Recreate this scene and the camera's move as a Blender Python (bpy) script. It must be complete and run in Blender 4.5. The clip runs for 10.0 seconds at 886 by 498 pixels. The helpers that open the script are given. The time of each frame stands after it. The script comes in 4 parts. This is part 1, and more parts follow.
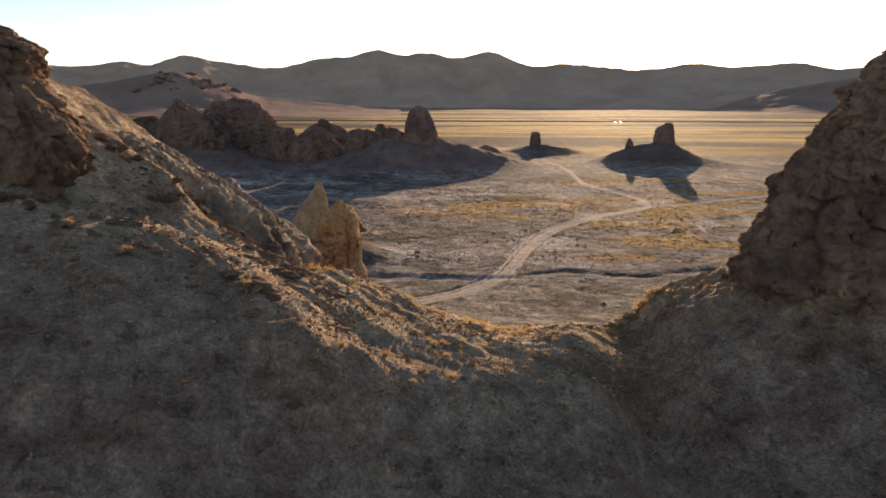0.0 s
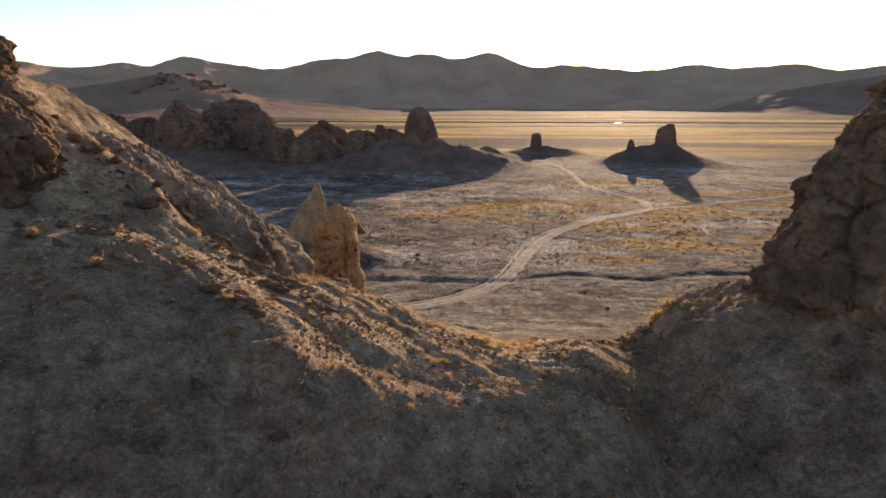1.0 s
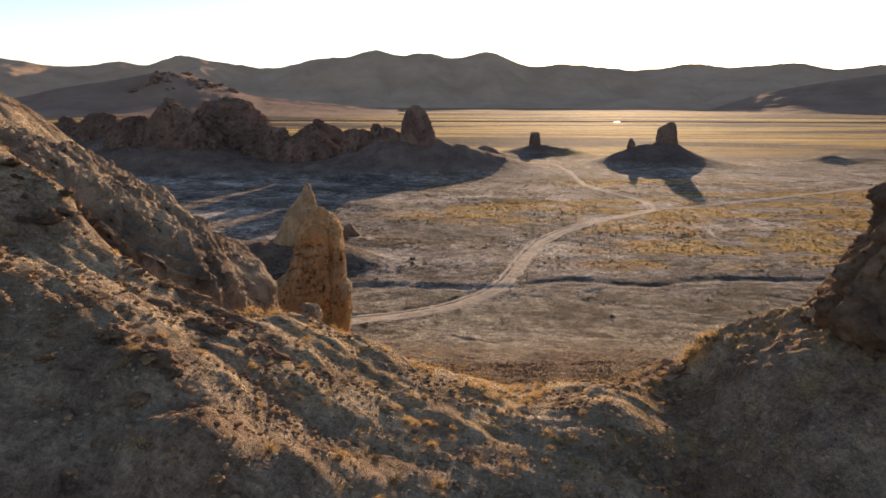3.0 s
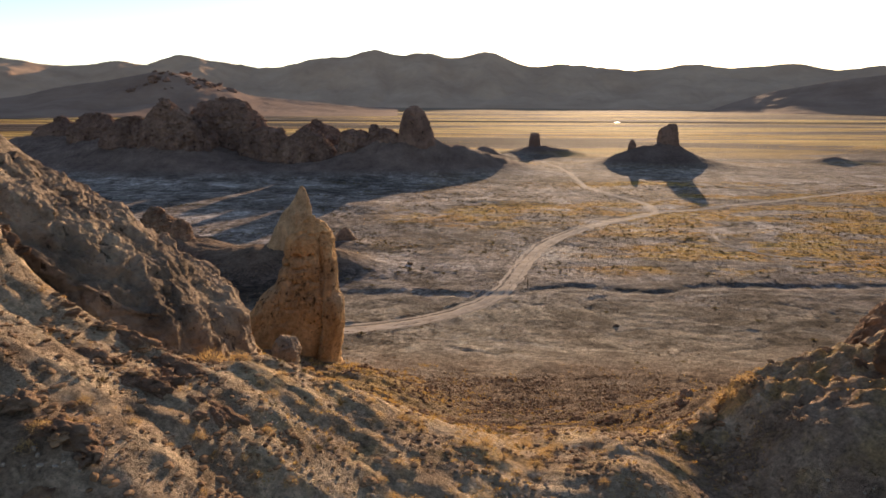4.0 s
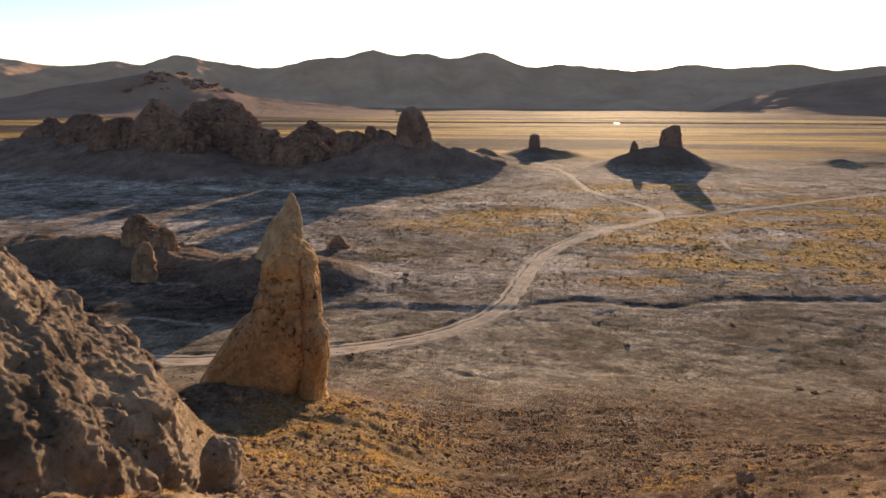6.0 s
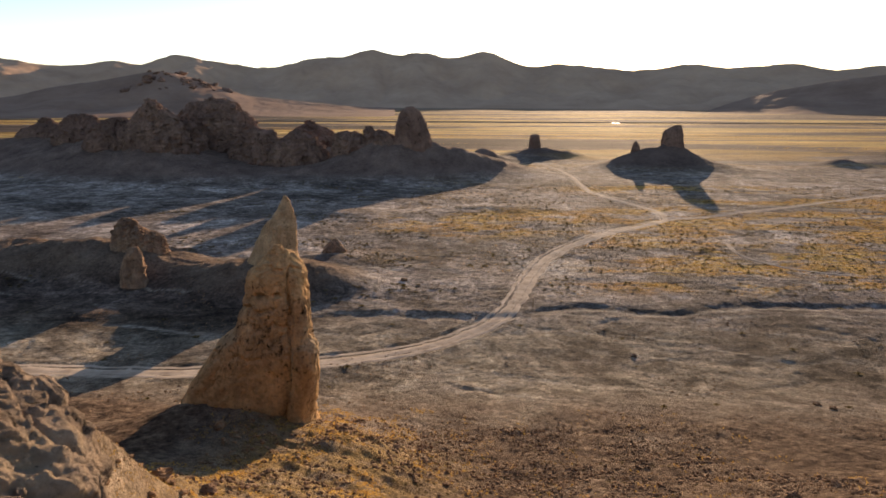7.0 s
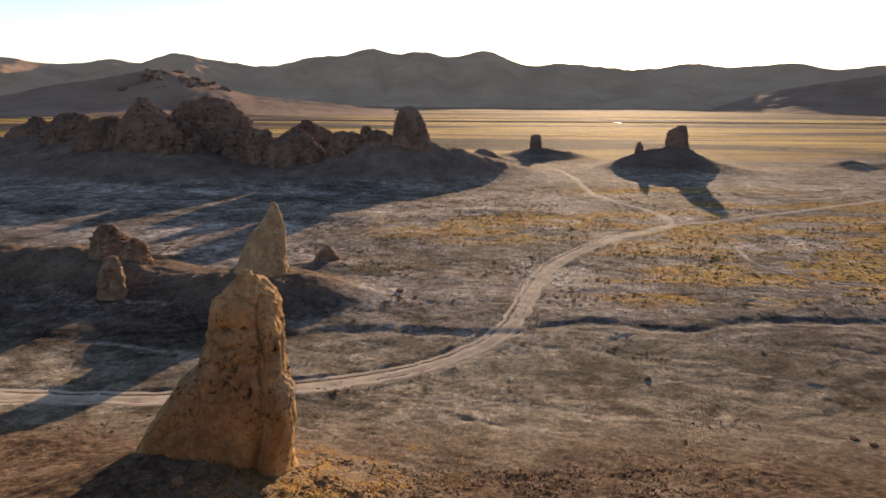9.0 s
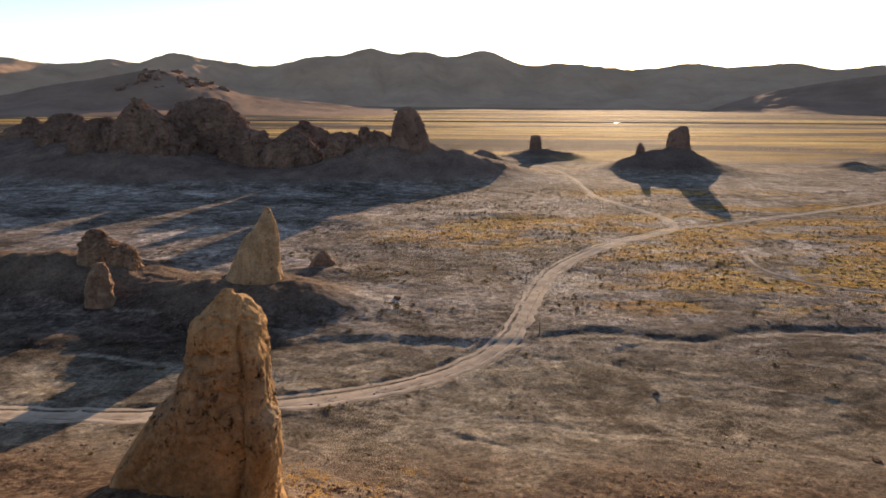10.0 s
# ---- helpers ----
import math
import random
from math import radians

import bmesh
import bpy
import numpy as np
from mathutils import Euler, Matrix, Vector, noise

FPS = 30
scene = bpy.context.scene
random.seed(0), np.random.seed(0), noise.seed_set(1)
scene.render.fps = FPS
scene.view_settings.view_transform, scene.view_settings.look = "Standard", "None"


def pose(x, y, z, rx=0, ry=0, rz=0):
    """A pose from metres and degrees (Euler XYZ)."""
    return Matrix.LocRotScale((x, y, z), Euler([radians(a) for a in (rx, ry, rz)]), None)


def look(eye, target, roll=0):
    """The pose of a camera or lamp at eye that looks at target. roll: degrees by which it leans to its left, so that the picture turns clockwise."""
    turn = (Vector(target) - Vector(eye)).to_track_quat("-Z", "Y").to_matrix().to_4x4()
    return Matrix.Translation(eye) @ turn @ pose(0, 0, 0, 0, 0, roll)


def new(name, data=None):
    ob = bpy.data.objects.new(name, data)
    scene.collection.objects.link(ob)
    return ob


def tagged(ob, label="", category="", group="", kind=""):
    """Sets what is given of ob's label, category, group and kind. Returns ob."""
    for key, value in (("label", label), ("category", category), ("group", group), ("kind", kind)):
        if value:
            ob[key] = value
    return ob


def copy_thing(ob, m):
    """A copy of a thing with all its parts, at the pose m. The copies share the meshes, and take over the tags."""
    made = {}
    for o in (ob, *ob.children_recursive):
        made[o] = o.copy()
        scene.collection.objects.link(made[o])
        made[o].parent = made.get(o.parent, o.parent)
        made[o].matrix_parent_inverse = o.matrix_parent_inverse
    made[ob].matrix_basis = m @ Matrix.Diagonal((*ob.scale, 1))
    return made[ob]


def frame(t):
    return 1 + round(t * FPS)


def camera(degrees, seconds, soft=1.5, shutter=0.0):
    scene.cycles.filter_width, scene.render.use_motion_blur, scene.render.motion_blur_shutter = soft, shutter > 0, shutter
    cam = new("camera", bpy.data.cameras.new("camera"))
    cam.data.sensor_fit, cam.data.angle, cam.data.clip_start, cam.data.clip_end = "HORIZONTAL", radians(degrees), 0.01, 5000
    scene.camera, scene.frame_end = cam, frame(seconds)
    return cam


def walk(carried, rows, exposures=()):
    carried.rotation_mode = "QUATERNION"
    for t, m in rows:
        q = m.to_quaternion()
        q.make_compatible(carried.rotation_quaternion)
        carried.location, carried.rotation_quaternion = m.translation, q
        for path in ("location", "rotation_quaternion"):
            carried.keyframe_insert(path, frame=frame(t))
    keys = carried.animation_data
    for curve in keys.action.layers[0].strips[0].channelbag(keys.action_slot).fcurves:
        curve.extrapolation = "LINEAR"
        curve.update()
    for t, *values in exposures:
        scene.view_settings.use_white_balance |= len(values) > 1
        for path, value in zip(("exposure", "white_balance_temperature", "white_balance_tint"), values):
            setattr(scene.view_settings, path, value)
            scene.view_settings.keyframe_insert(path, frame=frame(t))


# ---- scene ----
cam = camera(70.0, 10.0, soft=1.6)
PATH = [
    (0, (0.02, -0.468, 53.369), (-0.053, 1.474, 52.899), 0.2),
    (0.5, (-0.123, 1.043, 53.316), (-0.197, 2.986, 52.848), 0.2),
    (1, (-0.13, 2.869, 53.147), (-0.204, 4.812, 52.68), 0.2),
    (1.5, (-0.063, 4.774, 52.879), (-0.136, 6.717, 52.411), 0.2),
    (2, (0.032, 6.875, 52.614), (-0.04, 8.818, 52.146), 0.2),
    (2.5, (0.123, 9.26, 52.445), (0.052, 11.203, 51.977), 0.2),
    (3, (0.188, 11.895, 52.414), (0.12, 13.838, 51.945), 0.2),
    (3.5, (0.219, 14.668, 52.505), (0.153, 16.611, 52.036), 0.2),
    (4, (0.214, 17.463, 52.669), (0.149, 19.406, 52.2), 0.3),
    (4.5, (0.177, 20.22, 52.842), (0.114, 22.163, 52.373), 0.3),
    (5, (0.118, 22.954, 52.973), (0.056, 24.897, 52.504), 0.3),
    (5.5, (0.048, 25.725, 53.042), (-0.012, 27.668, 52.573), 0.3),
    (6, (-0.019, 28.591, 53.057), (-0.079, 30.534, 52.589), 0.3),
    (6.5, (-0.073, 31.561, 53.053), (-0.132, 33.505, 52.584), 0.3),
    (7, (-0.105, 34.574, 53.068), (-0.163, 36.517, 52.599), 0.3),
    (7.5, (-0.111, 37.52, 53.123), (-0.169, 39.464, 52.653), 0.3),
    (8, (-0.094, 40.31, 53.207), (-0.151, 42.253, 52.736), 0.4),
    (8.5, (-0.066, 42.952, 53.276), (-0.123, 44.895, 52.805), 0.4),
    (9, (-0.049, 45.591, 53.291), (-0.106, 47.534, 52.819), 0.4),
    (9.5, (-0.079, 48.394, 53.301), (-0.134, 50.336, 52.828), 0.4),
    (10, (-0.204, 51.134, 53.603), (-0.258, 53.076, 53.131), 0.4),
]
walk(cam, [(t, look(eye, target, roll)) for t, eye, target, roll in PATH], exposures=[(0, 0.80, 7600, 19), (10, 0.80, 7600, 19)])

# ---- light and sky ----
SUN_AZ, SUN_EL = radians(12.8), radians(8.6)
SUN_DIR = Vector((math.sin(SUN_AZ) * math.cos(SUN_EL), math.cos(SUN_AZ) * math.cos(SUN_EL), math.sin(SUN_EL)))
world = bpy.data.worlds.new("desert_sky")
scene.world = world
world.use_nodes = True
wn = world.node_tree.nodes
sky = wn.new("ShaderNodeTexSky")
sky.sky_type = "NISHITA"
sky.sun_disc = False
sky.sun_elevation, sky.sun_rotation = SUN_EL, SUN_AZ
sky.altitude, sky.air_density, sky.dust_density, sky.ozone_density = 600, 0.75, 0.25, 1.3
wn["Background"].inputs["Strength"].default_value = 0.132
world.node_tree.links.new(sky.outputs["Color"], wn["Background"].inputs["Color"])
sun = new("sun", bpy.data.lights.new("sun", "SUN"))
sun.data.energy, sun.data.angle, sun.data.color = 5.0, radians(0.53), (1.0, 0.80, 0.57)
sun.matrix_world = look(SUN_DIR * 300, (0, 0, 0))


# ---- numeric helpers ----
def smooth(a, b, x):
    t = np.clip((x - a) / (b - a), 0, 1)
    return t * t * (3 - 2 * t)


def knots(x, pairs):
    """A smooth curve through a few (position, value) pairs."""
    xs, ys = np.array(pairs, float).T
    slope = np.gradient(ys, xs)
    i = np.clip(np.searchsorted(xs, x) - 1, 0, len(xs) - 2)
    h = xs[i + 1] - xs[i]
    t = np.clip((x - xs[i]) / h, 0, 1)
    a, b = 2 * t**3 - 3 * t**2 + 1, t**3 - 2 * t**2 + t
    return a * ys[i] + b * h * slope[i] + (1 - a) * ys[i + 1] + (t**3 - t**2) * h * slope[i + 1]


TABLE = np.random.RandomState(7).permutation(512)
GRADS = np.random.RandomState(8).normal(size=(512, 3))
GRADS /= np.linalg.norm(GRADS, axis=1)[:, None]


def perlin(x, y, z=0.0):
    """Gradient noise, about -0.7 to 0.7."""
    x, y, z = np.broadcast_arrays(np.asarray(x, float), np.asarray(y, float), np.asarray(z, float))
    ix, iy, iz = np.floor(x).astype(int), np.floor(y).astype(int), np.floor(z).astype(int)
    fx, fy, fz = x - ix, y - iy, z - iz
    u, v, w = (f * f * f * (f * (f * 6 - 15) + 10) for f in (fx, fy, fz))
    total = 0
    for a in (0, 1):
        for b in (0, 1):
            for c in (0, 1):
                k = TABLE[(TABLE[(TABLE[(ix + a) & 511] + iy + b) & 511] + iz + c) & 511]
                g = GRADS[k]
                weight = (u if a else 1 - u) * (v if b else 1 - v) * (w if c else 1 - w)
                total = total + weight * (g[..., 0] * (fx - a) + g[..., 1] * (fy - b) + g[..., 2] * (fz - c))
    return total


def fbm(x, y, z=0.0, octaves=4, gain=0.5):
    total, amp, f = 0, 1.0, 1.0
    for k in range(octaves):
        total = total + amp * perlin(x * f + 17.3 * k, y * f - 9.1 * k, z * f + 5.7 * k)
        amp, f = amp * gain, f * 2.03
    return total


def billow(x, y, z=0.0, octaves=3, gain=0.5):
    """Knobbly noise: round bulges with sharp creases between them, 0 in the creases."""
    total, amp, f = 0, 1.0, 1.0
    for k in range(octaves):
        total = total + amp * np.abs(perlin(x * f + 31.7 * k, y * f + 3.3 * k, z * f - 7.9 * k))
        amp, f = amp * gain, f * 2.1
    return total


def cells(x, y, z):
    """Broken blocks: a random value for each block and how near the next block is."""
    ix, iy, iz = np.floor(x).astype(int), np.floor(y).astype(int), np.floor(z).astype(int)
    f1, f2, value = np.full(x.shape, 9.0), np.full(x.shape, 9.0), np.zeros(x.shape)
    for a in (-1, 0, 1):
        for b in (-1, 0, 1):
            for c in (-1, 0, 1):
                k = TABLE[(TABLE[(TABLE[(ix + a) & 511] + iy + b) & 511] + iz + c) & 511]
                g = GRADS[k] * 0.45
                d = np.sqrt((ix + a + 0.5 + g[..., 0] - x) ** 2 + (iy + b + 0.5 + g[..., 1] - y) ** 2 + (iz + c + 0.5 + g[..., 2] - z) ** 2)
                nearer = d < f1
                f2 = np.where(nearer, f1, np.minimum(f2, d))
                value = np.where(nearer, (k % 97) / 96.0, value)
                f1 = np.where(nearer, d, f1)
    return value, f2 - f1


def quads_mesh(name, verts, quads, material, tris=None):
    """A mesh from arrays of vertices and of faces with four (or three) corners."""
    mesh = bpy.data.meshes.new(name)
    faces = quads if tris is None else tris
    n, k = faces.shape
    mesh.vertices.add(len(verts))
    mesh.vertices.foreach_set("co", np.ascontiguousarray(verts, np.float32).ravel())
    mesh.loops.add(n * k)
    mesh.loops.foreach_set("vertex_index", np.ascontiguousarray(faces, np.int32).ravel())
    mesh.polygons.add(n)
    mesh.polygons.foreach_set("loop_start", np.arange(0, n * k, k, dtype=np.int32))
    mesh.polygons.foreach_set("loop_total", np.full(n, k, np.int32))
    mesh.polygons.foreach_set("use_smooth", np.ones(n, bool))
    mesh.materials.append(material)
    mesh.update(calc_edges=True)
    mesh.validate()
    return mesh


def grid_quads(rows, cols, wrap=False):
    i, j = np.meshgrid(np.arange(rows - 1), np.arange(cols if wrap else cols - 1), indexing="ij")
    a, b = i * cols + j, i * cols + (j + 1) % cols
    return np.stack([a, b, b + cols, a + cols], -1).reshape(-1, 4)


# ---- materials ----
class Nodes:
    """A short way to write a node material."""

    def __init__(self, name):
        self.mat = bpy.data.materials.new(name)
        self.mat.use_nodes = True
        self.tree = self.mat.node_tree
        self.bsdf = self.tree.nodes["Principled BSDF"]
        self.geo = self.tree.nodes.new("ShaderNodeNewGeometry")
        self.bsdf.inputs["Specular IOR Level"].default_value = 0.03

    def node(self, kind, **values):
        n = self.tree.nodes.new(kind)
        for key, value in values.items():
            n.inputs[key.replace("_", " ")].default_value = value
        return n

    def link(self, a, b):
        self.tree.links.new(a, b)

    def position(self, scale=(1, 1, 1)):
        m = self.tree.nodes.new("ShaderNodeMapping")
        m.inputs["Scale"].default_value = scale
        self.link(self.geo.outputs["Position"], m.inputs["Vector"])
        return m.outputs["Vector"]

    def noise(self, scale, detail=5, rough=0.55, stretch=(1, 1, 1), distort=0.0):
        n = self.node("ShaderNodeTexNoise", Scale=scale, Detail=detail, Roughness=rough, Distortion=distort)
        self.link(self.position(stretch), n.inputs["Vector"])
        return n.outputs["Fac"]

    def voronoi(self, scale, feature="F1", stretch=(1, 1, 1)):
        n = self.node("ShaderNodeTexVoronoi", Scale=scale)
        n.feature = feature
        self.link(self.position(stretch), n.inputs["Vector"])
        return n.outputs["Distance"]

    def ramp(self, value, stops):
        n = self.tree.nodes.new("ShaderNodeValToRGB")
        e = n.color_ramp.elements
        while len(e) < len(stops):
            e.new(0.5)
        for el, (p, c) in zip(e, stops):
            el.position = p
            el.color = (*c, 1) if isinstance(c, tuple) else (c, c, c, 1)
        self.link(value, n.inputs["Fac"])
        return n.outputs["Color"]

    def mix(self, factor, a, b, mode="MIX"):
        n = self.tree.nodes.new("ShaderNodeMix")
        n.data_type, n.blend_type = "RGBA", mode
        for value, key in ((factor, 0), (a, 6), (b, 7)):
            if isinstance(value, (int, float)):
                n.inputs[key].default_value = value
            elif isinstance(value, tuple):
                n.inputs[key].default_value = (*value, 1)
            else:
                self.link(value, n.inputs[key])
        return n.outputs[2]

    def bump(self, height, strength, distance, under=None):
        n = self.node("ShaderNodeBump", Strength=strength, Distance=distance)
        self.link(height, n.inputs["Height"])
        if under is not None:
            self.link(under, n.inputs["Normal"])
        return n.outputs["Normal"]

    def finish(self, colour, rough=0.9, normal=None):
        if isinstance(colour, tuple):
            self.bsdf.inputs["Base Color"].default_value = (*colour, 1)
        else:
            self.link(colour, self.bsdf.inputs["Base Color"])
        self.bsdf.inputs["Roughness"].default_value = rough
        if normal is not None:
            self.link(normal, self.bsdf.inputs["Normal"])
        return self.mat


def rock_material(name, base, dark, light, size=1.0, pits=0.0, worn=0.8, crust=None):
    n = Nodes(name)
    broad = n.ramp(n.noise(0.16 / size, 5, 0.65, distort=0.8), [(0.32, dark), (0.5, base), (0.68, light)])
    grain = n.ramp(n.noise(2.0 / size, 8, 0.74), [(0.30, 0.42), (0.45, 0.95), (0.58, 1.1), (0.74, 1.4)])
    colour = n.mix(0.9, broad, grain, "MULTIPLY")
    streak = n.ramp(n.noise(0.55 / size, 5, 0.65, (1, 1, 0.16)), [(0.40, 0.72), (0.60, 1.15)])
    colour = n.mix(0.65, colour, streak, "MULTIPLY")
    # hollows that the weather ate out, their shade painted as darker colour
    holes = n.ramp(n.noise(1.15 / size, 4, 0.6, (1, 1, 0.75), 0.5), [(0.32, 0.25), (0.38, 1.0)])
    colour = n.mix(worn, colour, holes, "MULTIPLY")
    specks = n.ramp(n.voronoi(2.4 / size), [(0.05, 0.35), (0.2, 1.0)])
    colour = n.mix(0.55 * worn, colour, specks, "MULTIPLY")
    if pits:
        # small deep pits, painted only as dark shade, thick in some places and absent in others
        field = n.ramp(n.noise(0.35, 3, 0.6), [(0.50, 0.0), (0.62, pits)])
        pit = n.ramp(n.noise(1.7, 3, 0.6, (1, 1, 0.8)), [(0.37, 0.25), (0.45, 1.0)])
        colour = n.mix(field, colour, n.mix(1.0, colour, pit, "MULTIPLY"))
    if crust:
        # a grey weathered belt below the head, with the seam's and hollows' shade painted dark
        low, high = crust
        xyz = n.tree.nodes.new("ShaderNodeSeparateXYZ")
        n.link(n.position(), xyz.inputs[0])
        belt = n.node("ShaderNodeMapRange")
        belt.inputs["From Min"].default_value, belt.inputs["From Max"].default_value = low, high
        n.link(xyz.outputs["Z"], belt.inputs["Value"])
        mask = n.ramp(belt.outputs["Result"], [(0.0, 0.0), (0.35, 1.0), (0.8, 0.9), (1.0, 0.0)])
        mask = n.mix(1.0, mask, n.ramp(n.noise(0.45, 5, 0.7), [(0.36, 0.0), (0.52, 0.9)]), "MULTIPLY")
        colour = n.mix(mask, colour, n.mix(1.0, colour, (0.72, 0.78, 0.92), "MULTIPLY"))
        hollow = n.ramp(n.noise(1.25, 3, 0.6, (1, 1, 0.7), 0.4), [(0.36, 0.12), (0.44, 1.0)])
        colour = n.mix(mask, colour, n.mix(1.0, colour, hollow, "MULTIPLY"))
    normal = n.bump(n.noise(1.3 / size, 9, 0.74), 1.0, 0.45 * size)
    normal = n.bump(holes, 0.8, 0.18 * size, normal)
    normal = n.bump(n.noise(7.0 / size, 6, 0.75), 0.7, 0.07 * size, normal)
    return n.finish(colour, 0.94, normal)


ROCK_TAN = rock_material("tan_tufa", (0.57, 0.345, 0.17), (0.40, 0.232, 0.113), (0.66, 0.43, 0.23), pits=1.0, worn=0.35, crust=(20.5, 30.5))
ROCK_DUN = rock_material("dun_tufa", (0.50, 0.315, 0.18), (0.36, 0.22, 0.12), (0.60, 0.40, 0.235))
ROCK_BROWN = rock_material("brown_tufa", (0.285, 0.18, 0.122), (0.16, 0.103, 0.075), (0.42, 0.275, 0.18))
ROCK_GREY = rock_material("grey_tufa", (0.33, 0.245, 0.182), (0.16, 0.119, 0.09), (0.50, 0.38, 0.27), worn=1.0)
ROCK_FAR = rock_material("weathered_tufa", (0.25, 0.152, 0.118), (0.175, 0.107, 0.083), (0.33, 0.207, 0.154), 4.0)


def ground_material():
    n = Nodes("desert_ground")
    xyz = n.tree.nodes.new("ShaderNodeSeparateXYZ")
    n.link(n.position(), xyz.inputs[0])

    def between(axis, low, high):
        m = n.node("ShaderNodeMapRange")
        m.inputs["From Min"].default_value, m.inputs["From Max"].default_value = low, high
        n.link(xyz.outputs[axis], m.inputs["Value"])
        return m.outputs["Result"]

    # the dry plain: brown gravel and pale silt
    silt = n.ramp(n.noise(0.05, 7, 0.68, (1.0, 0.9, 1), 0.8), [(0.32, (0.11, 0.086, 0.070)), (0.46, (0.205, 0.165, 0.136)), (0.58, (0.31, 0.258, 0.217)), (0.70, (0.48, 0.42, 0.37))])
    # pale rills where water ran
    mottle = n.ramp(n.noise(0.25, 7, 0.74, (1.1, 0.8, 1), 1.2), [(0.36, 0.45), (0.5, 0.95), (0.64, 1.55)])
    silt = n.mix(0.8, silt, mottle, "MULTIPLY")
    # darker ochre ground at the hill's foot
    ochre = n.ramp(n.noise(0.06, 8, 0.74, (1.0, 0.8, 1), 1.2), [(0.36, (0.105, 0.080, 0.058)), (0.47, (0.215, 0.172, 0.125)), (0.57, (0.33, 0.272, 0.20)), (0.68, (0.50, 0.43, 0.33))])
    foot = n.mix(1.0, between("Y", 196.0, 170.0), n.ramp(n.noise(0.03, 5, 0.6), [(0.34, 0.45), (0.46, 1.0)]), "MULTIPLY")
    silt = n.mix(foot, silt, ochre)
    drift = n.ramp(n.noise(0.26, 8, 0.76, (0.6, 1.3, 1), 0.7), [(0.36, 0.42), (0.48, 0.9), (0.60, 1.25), (0.70, 1.6)])
    silt = n.mix(0.5, silt, drift, "MULTIPLY")
    red_foot = n.mix(1.0, between("Y", 138.0, 118.0), n.ramp(n.noise(0.07, 6, 0.65), [(0.40, 0.0), (0.55, 0.85)]), "MULTIPLY")
    red_foot = n.mix(1.0, red_foot, n.mix(between("X", 48.0, 22.0), (0.15, 0.15, 0.15), (1.0, 1.0, 1.0)), "MULTIPLY")
    silt = n.mix(red_foot, silt, (0.17, 0.094, 0.058))
    # broad darker and lighter stretches, and a darker tone to the east
    broad = n.ramp(n.noise(0.014, 5, 0.6, (0.6, 1.5, 1), 0.8), [(0.38, 0.55), (0.5, 0.92), (0.62, 1.2)])
    silt = n.mix(0.9, silt, broad, "MULTIPLY")
    east = n.mix(1.0, between("X", 15.0, 75.0), between("Y", 215.0, 190.0), "MULTIPLY")
    silt = n.mix(n.mix(1.0, east, (0.55, 0.55, 0.55), "MULTIPLY"), silt, n.mix(1.0, silt, (0.64, 0.61, 0.63), "MULTIPLY"))
    # the western mounds' shadow deepened by darkening the plain's colour before them
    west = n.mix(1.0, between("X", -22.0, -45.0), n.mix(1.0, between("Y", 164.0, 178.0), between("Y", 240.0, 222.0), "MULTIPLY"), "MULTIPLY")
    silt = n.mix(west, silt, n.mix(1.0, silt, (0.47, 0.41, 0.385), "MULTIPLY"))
    pale = n.mix(1.0, between("X", -10.0, -50.0), between("Y", 238.0, 262.0), "MULTIPLY")
    silt = n.mix(pale, silt, n.mix(1.0, silt, (1.12, 1.10, 1.08), "MULTIPLY"))
    # fine crisp streaks, drawn out along the slope
    streak = n.ramp(n.noise(0.16, 10, 0.78, (0.75, 1.1, 1), 0.9), [(0.40, 0.55), (0.475, 0.98), (0.53, 1.2), (0.60, 1.75)])
    silt = n.mix(0.85, silt, streak, "MULTIPLY")
    # pale silt that water left
    left = n.tree.nodes.new("ShaderNodeAttribute")
    left.attribute_name = "silt"
    worn = n.ramp(n.noise(0.35, 5, 0.7, (0.7, 1.2, 1)), [(0.34, 0.15), (0.54, 0.95)])
    silt = n.mix(n.mix(1.0, left.outputs["Fac"], worn, "MULTIPLY"), silt, (0.52, 0.44, 0.34))
    # a pan of pale dried mud beside the road's bend
    away = n.tree.nodes.new("ShaderNodeVectorMath")
    away.operation = "DISTANCE"
    away.inputs[1].default_value = (29.0, 231.0, 0.0)
    n.link(n.position(), away.inputs[0])
    pan = n.node("ShaderNodeMapRange")
    pan.inputs["From Min"].default_value, pan.inputs["From Max"].default_value = 17.0, 4.0
    n.link(away.outputs["Value"], pan.inputs["Value"])
    crust = n.ramp(n.noise(0.3, 5, 0.65, (0.7, 1.3, 1), 1.5), [(0.38, 0.0), (0.5, 0.95)])
    silt = n.mix(n.mix(1.0, pan.outputs["Result"], crust, "MULTIPLY"), silt, (0.52, 0.45, 0.37))
    # yellow stubble in patches beyond the wash
    grown = n.tree.nodes.new("ShaderNodeAttribute")
    grown.attribute_name = "stubble"
    speck = n.ramp(n.noise(0.34, 5, 0.72, (0.55, 1.3, 1)), [(0.40, 0.0), (0.57, 0.9)])
    gold = n.ramp(n.noise(0.03, 4, 0.6), [(0.38, (0.55, 0.27, 0.065)), (0.62, (0.63, 0.40, 0.09))])
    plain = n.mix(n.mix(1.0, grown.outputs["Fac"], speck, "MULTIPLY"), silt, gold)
    # the far flats: golden grass with dark bands
    flats = n.ramp(n.noise(0.0042, 7, 0.62, (0.30, 1.7, 1), 0.5), [(0.41, (0.05, 0.038, 0.032)), (0.485, (0.17, 0.12, 0.088)), (0.52, (0.42, 0.245, 0.075)), (0.60, (0.57, 0.375, 0.13))])
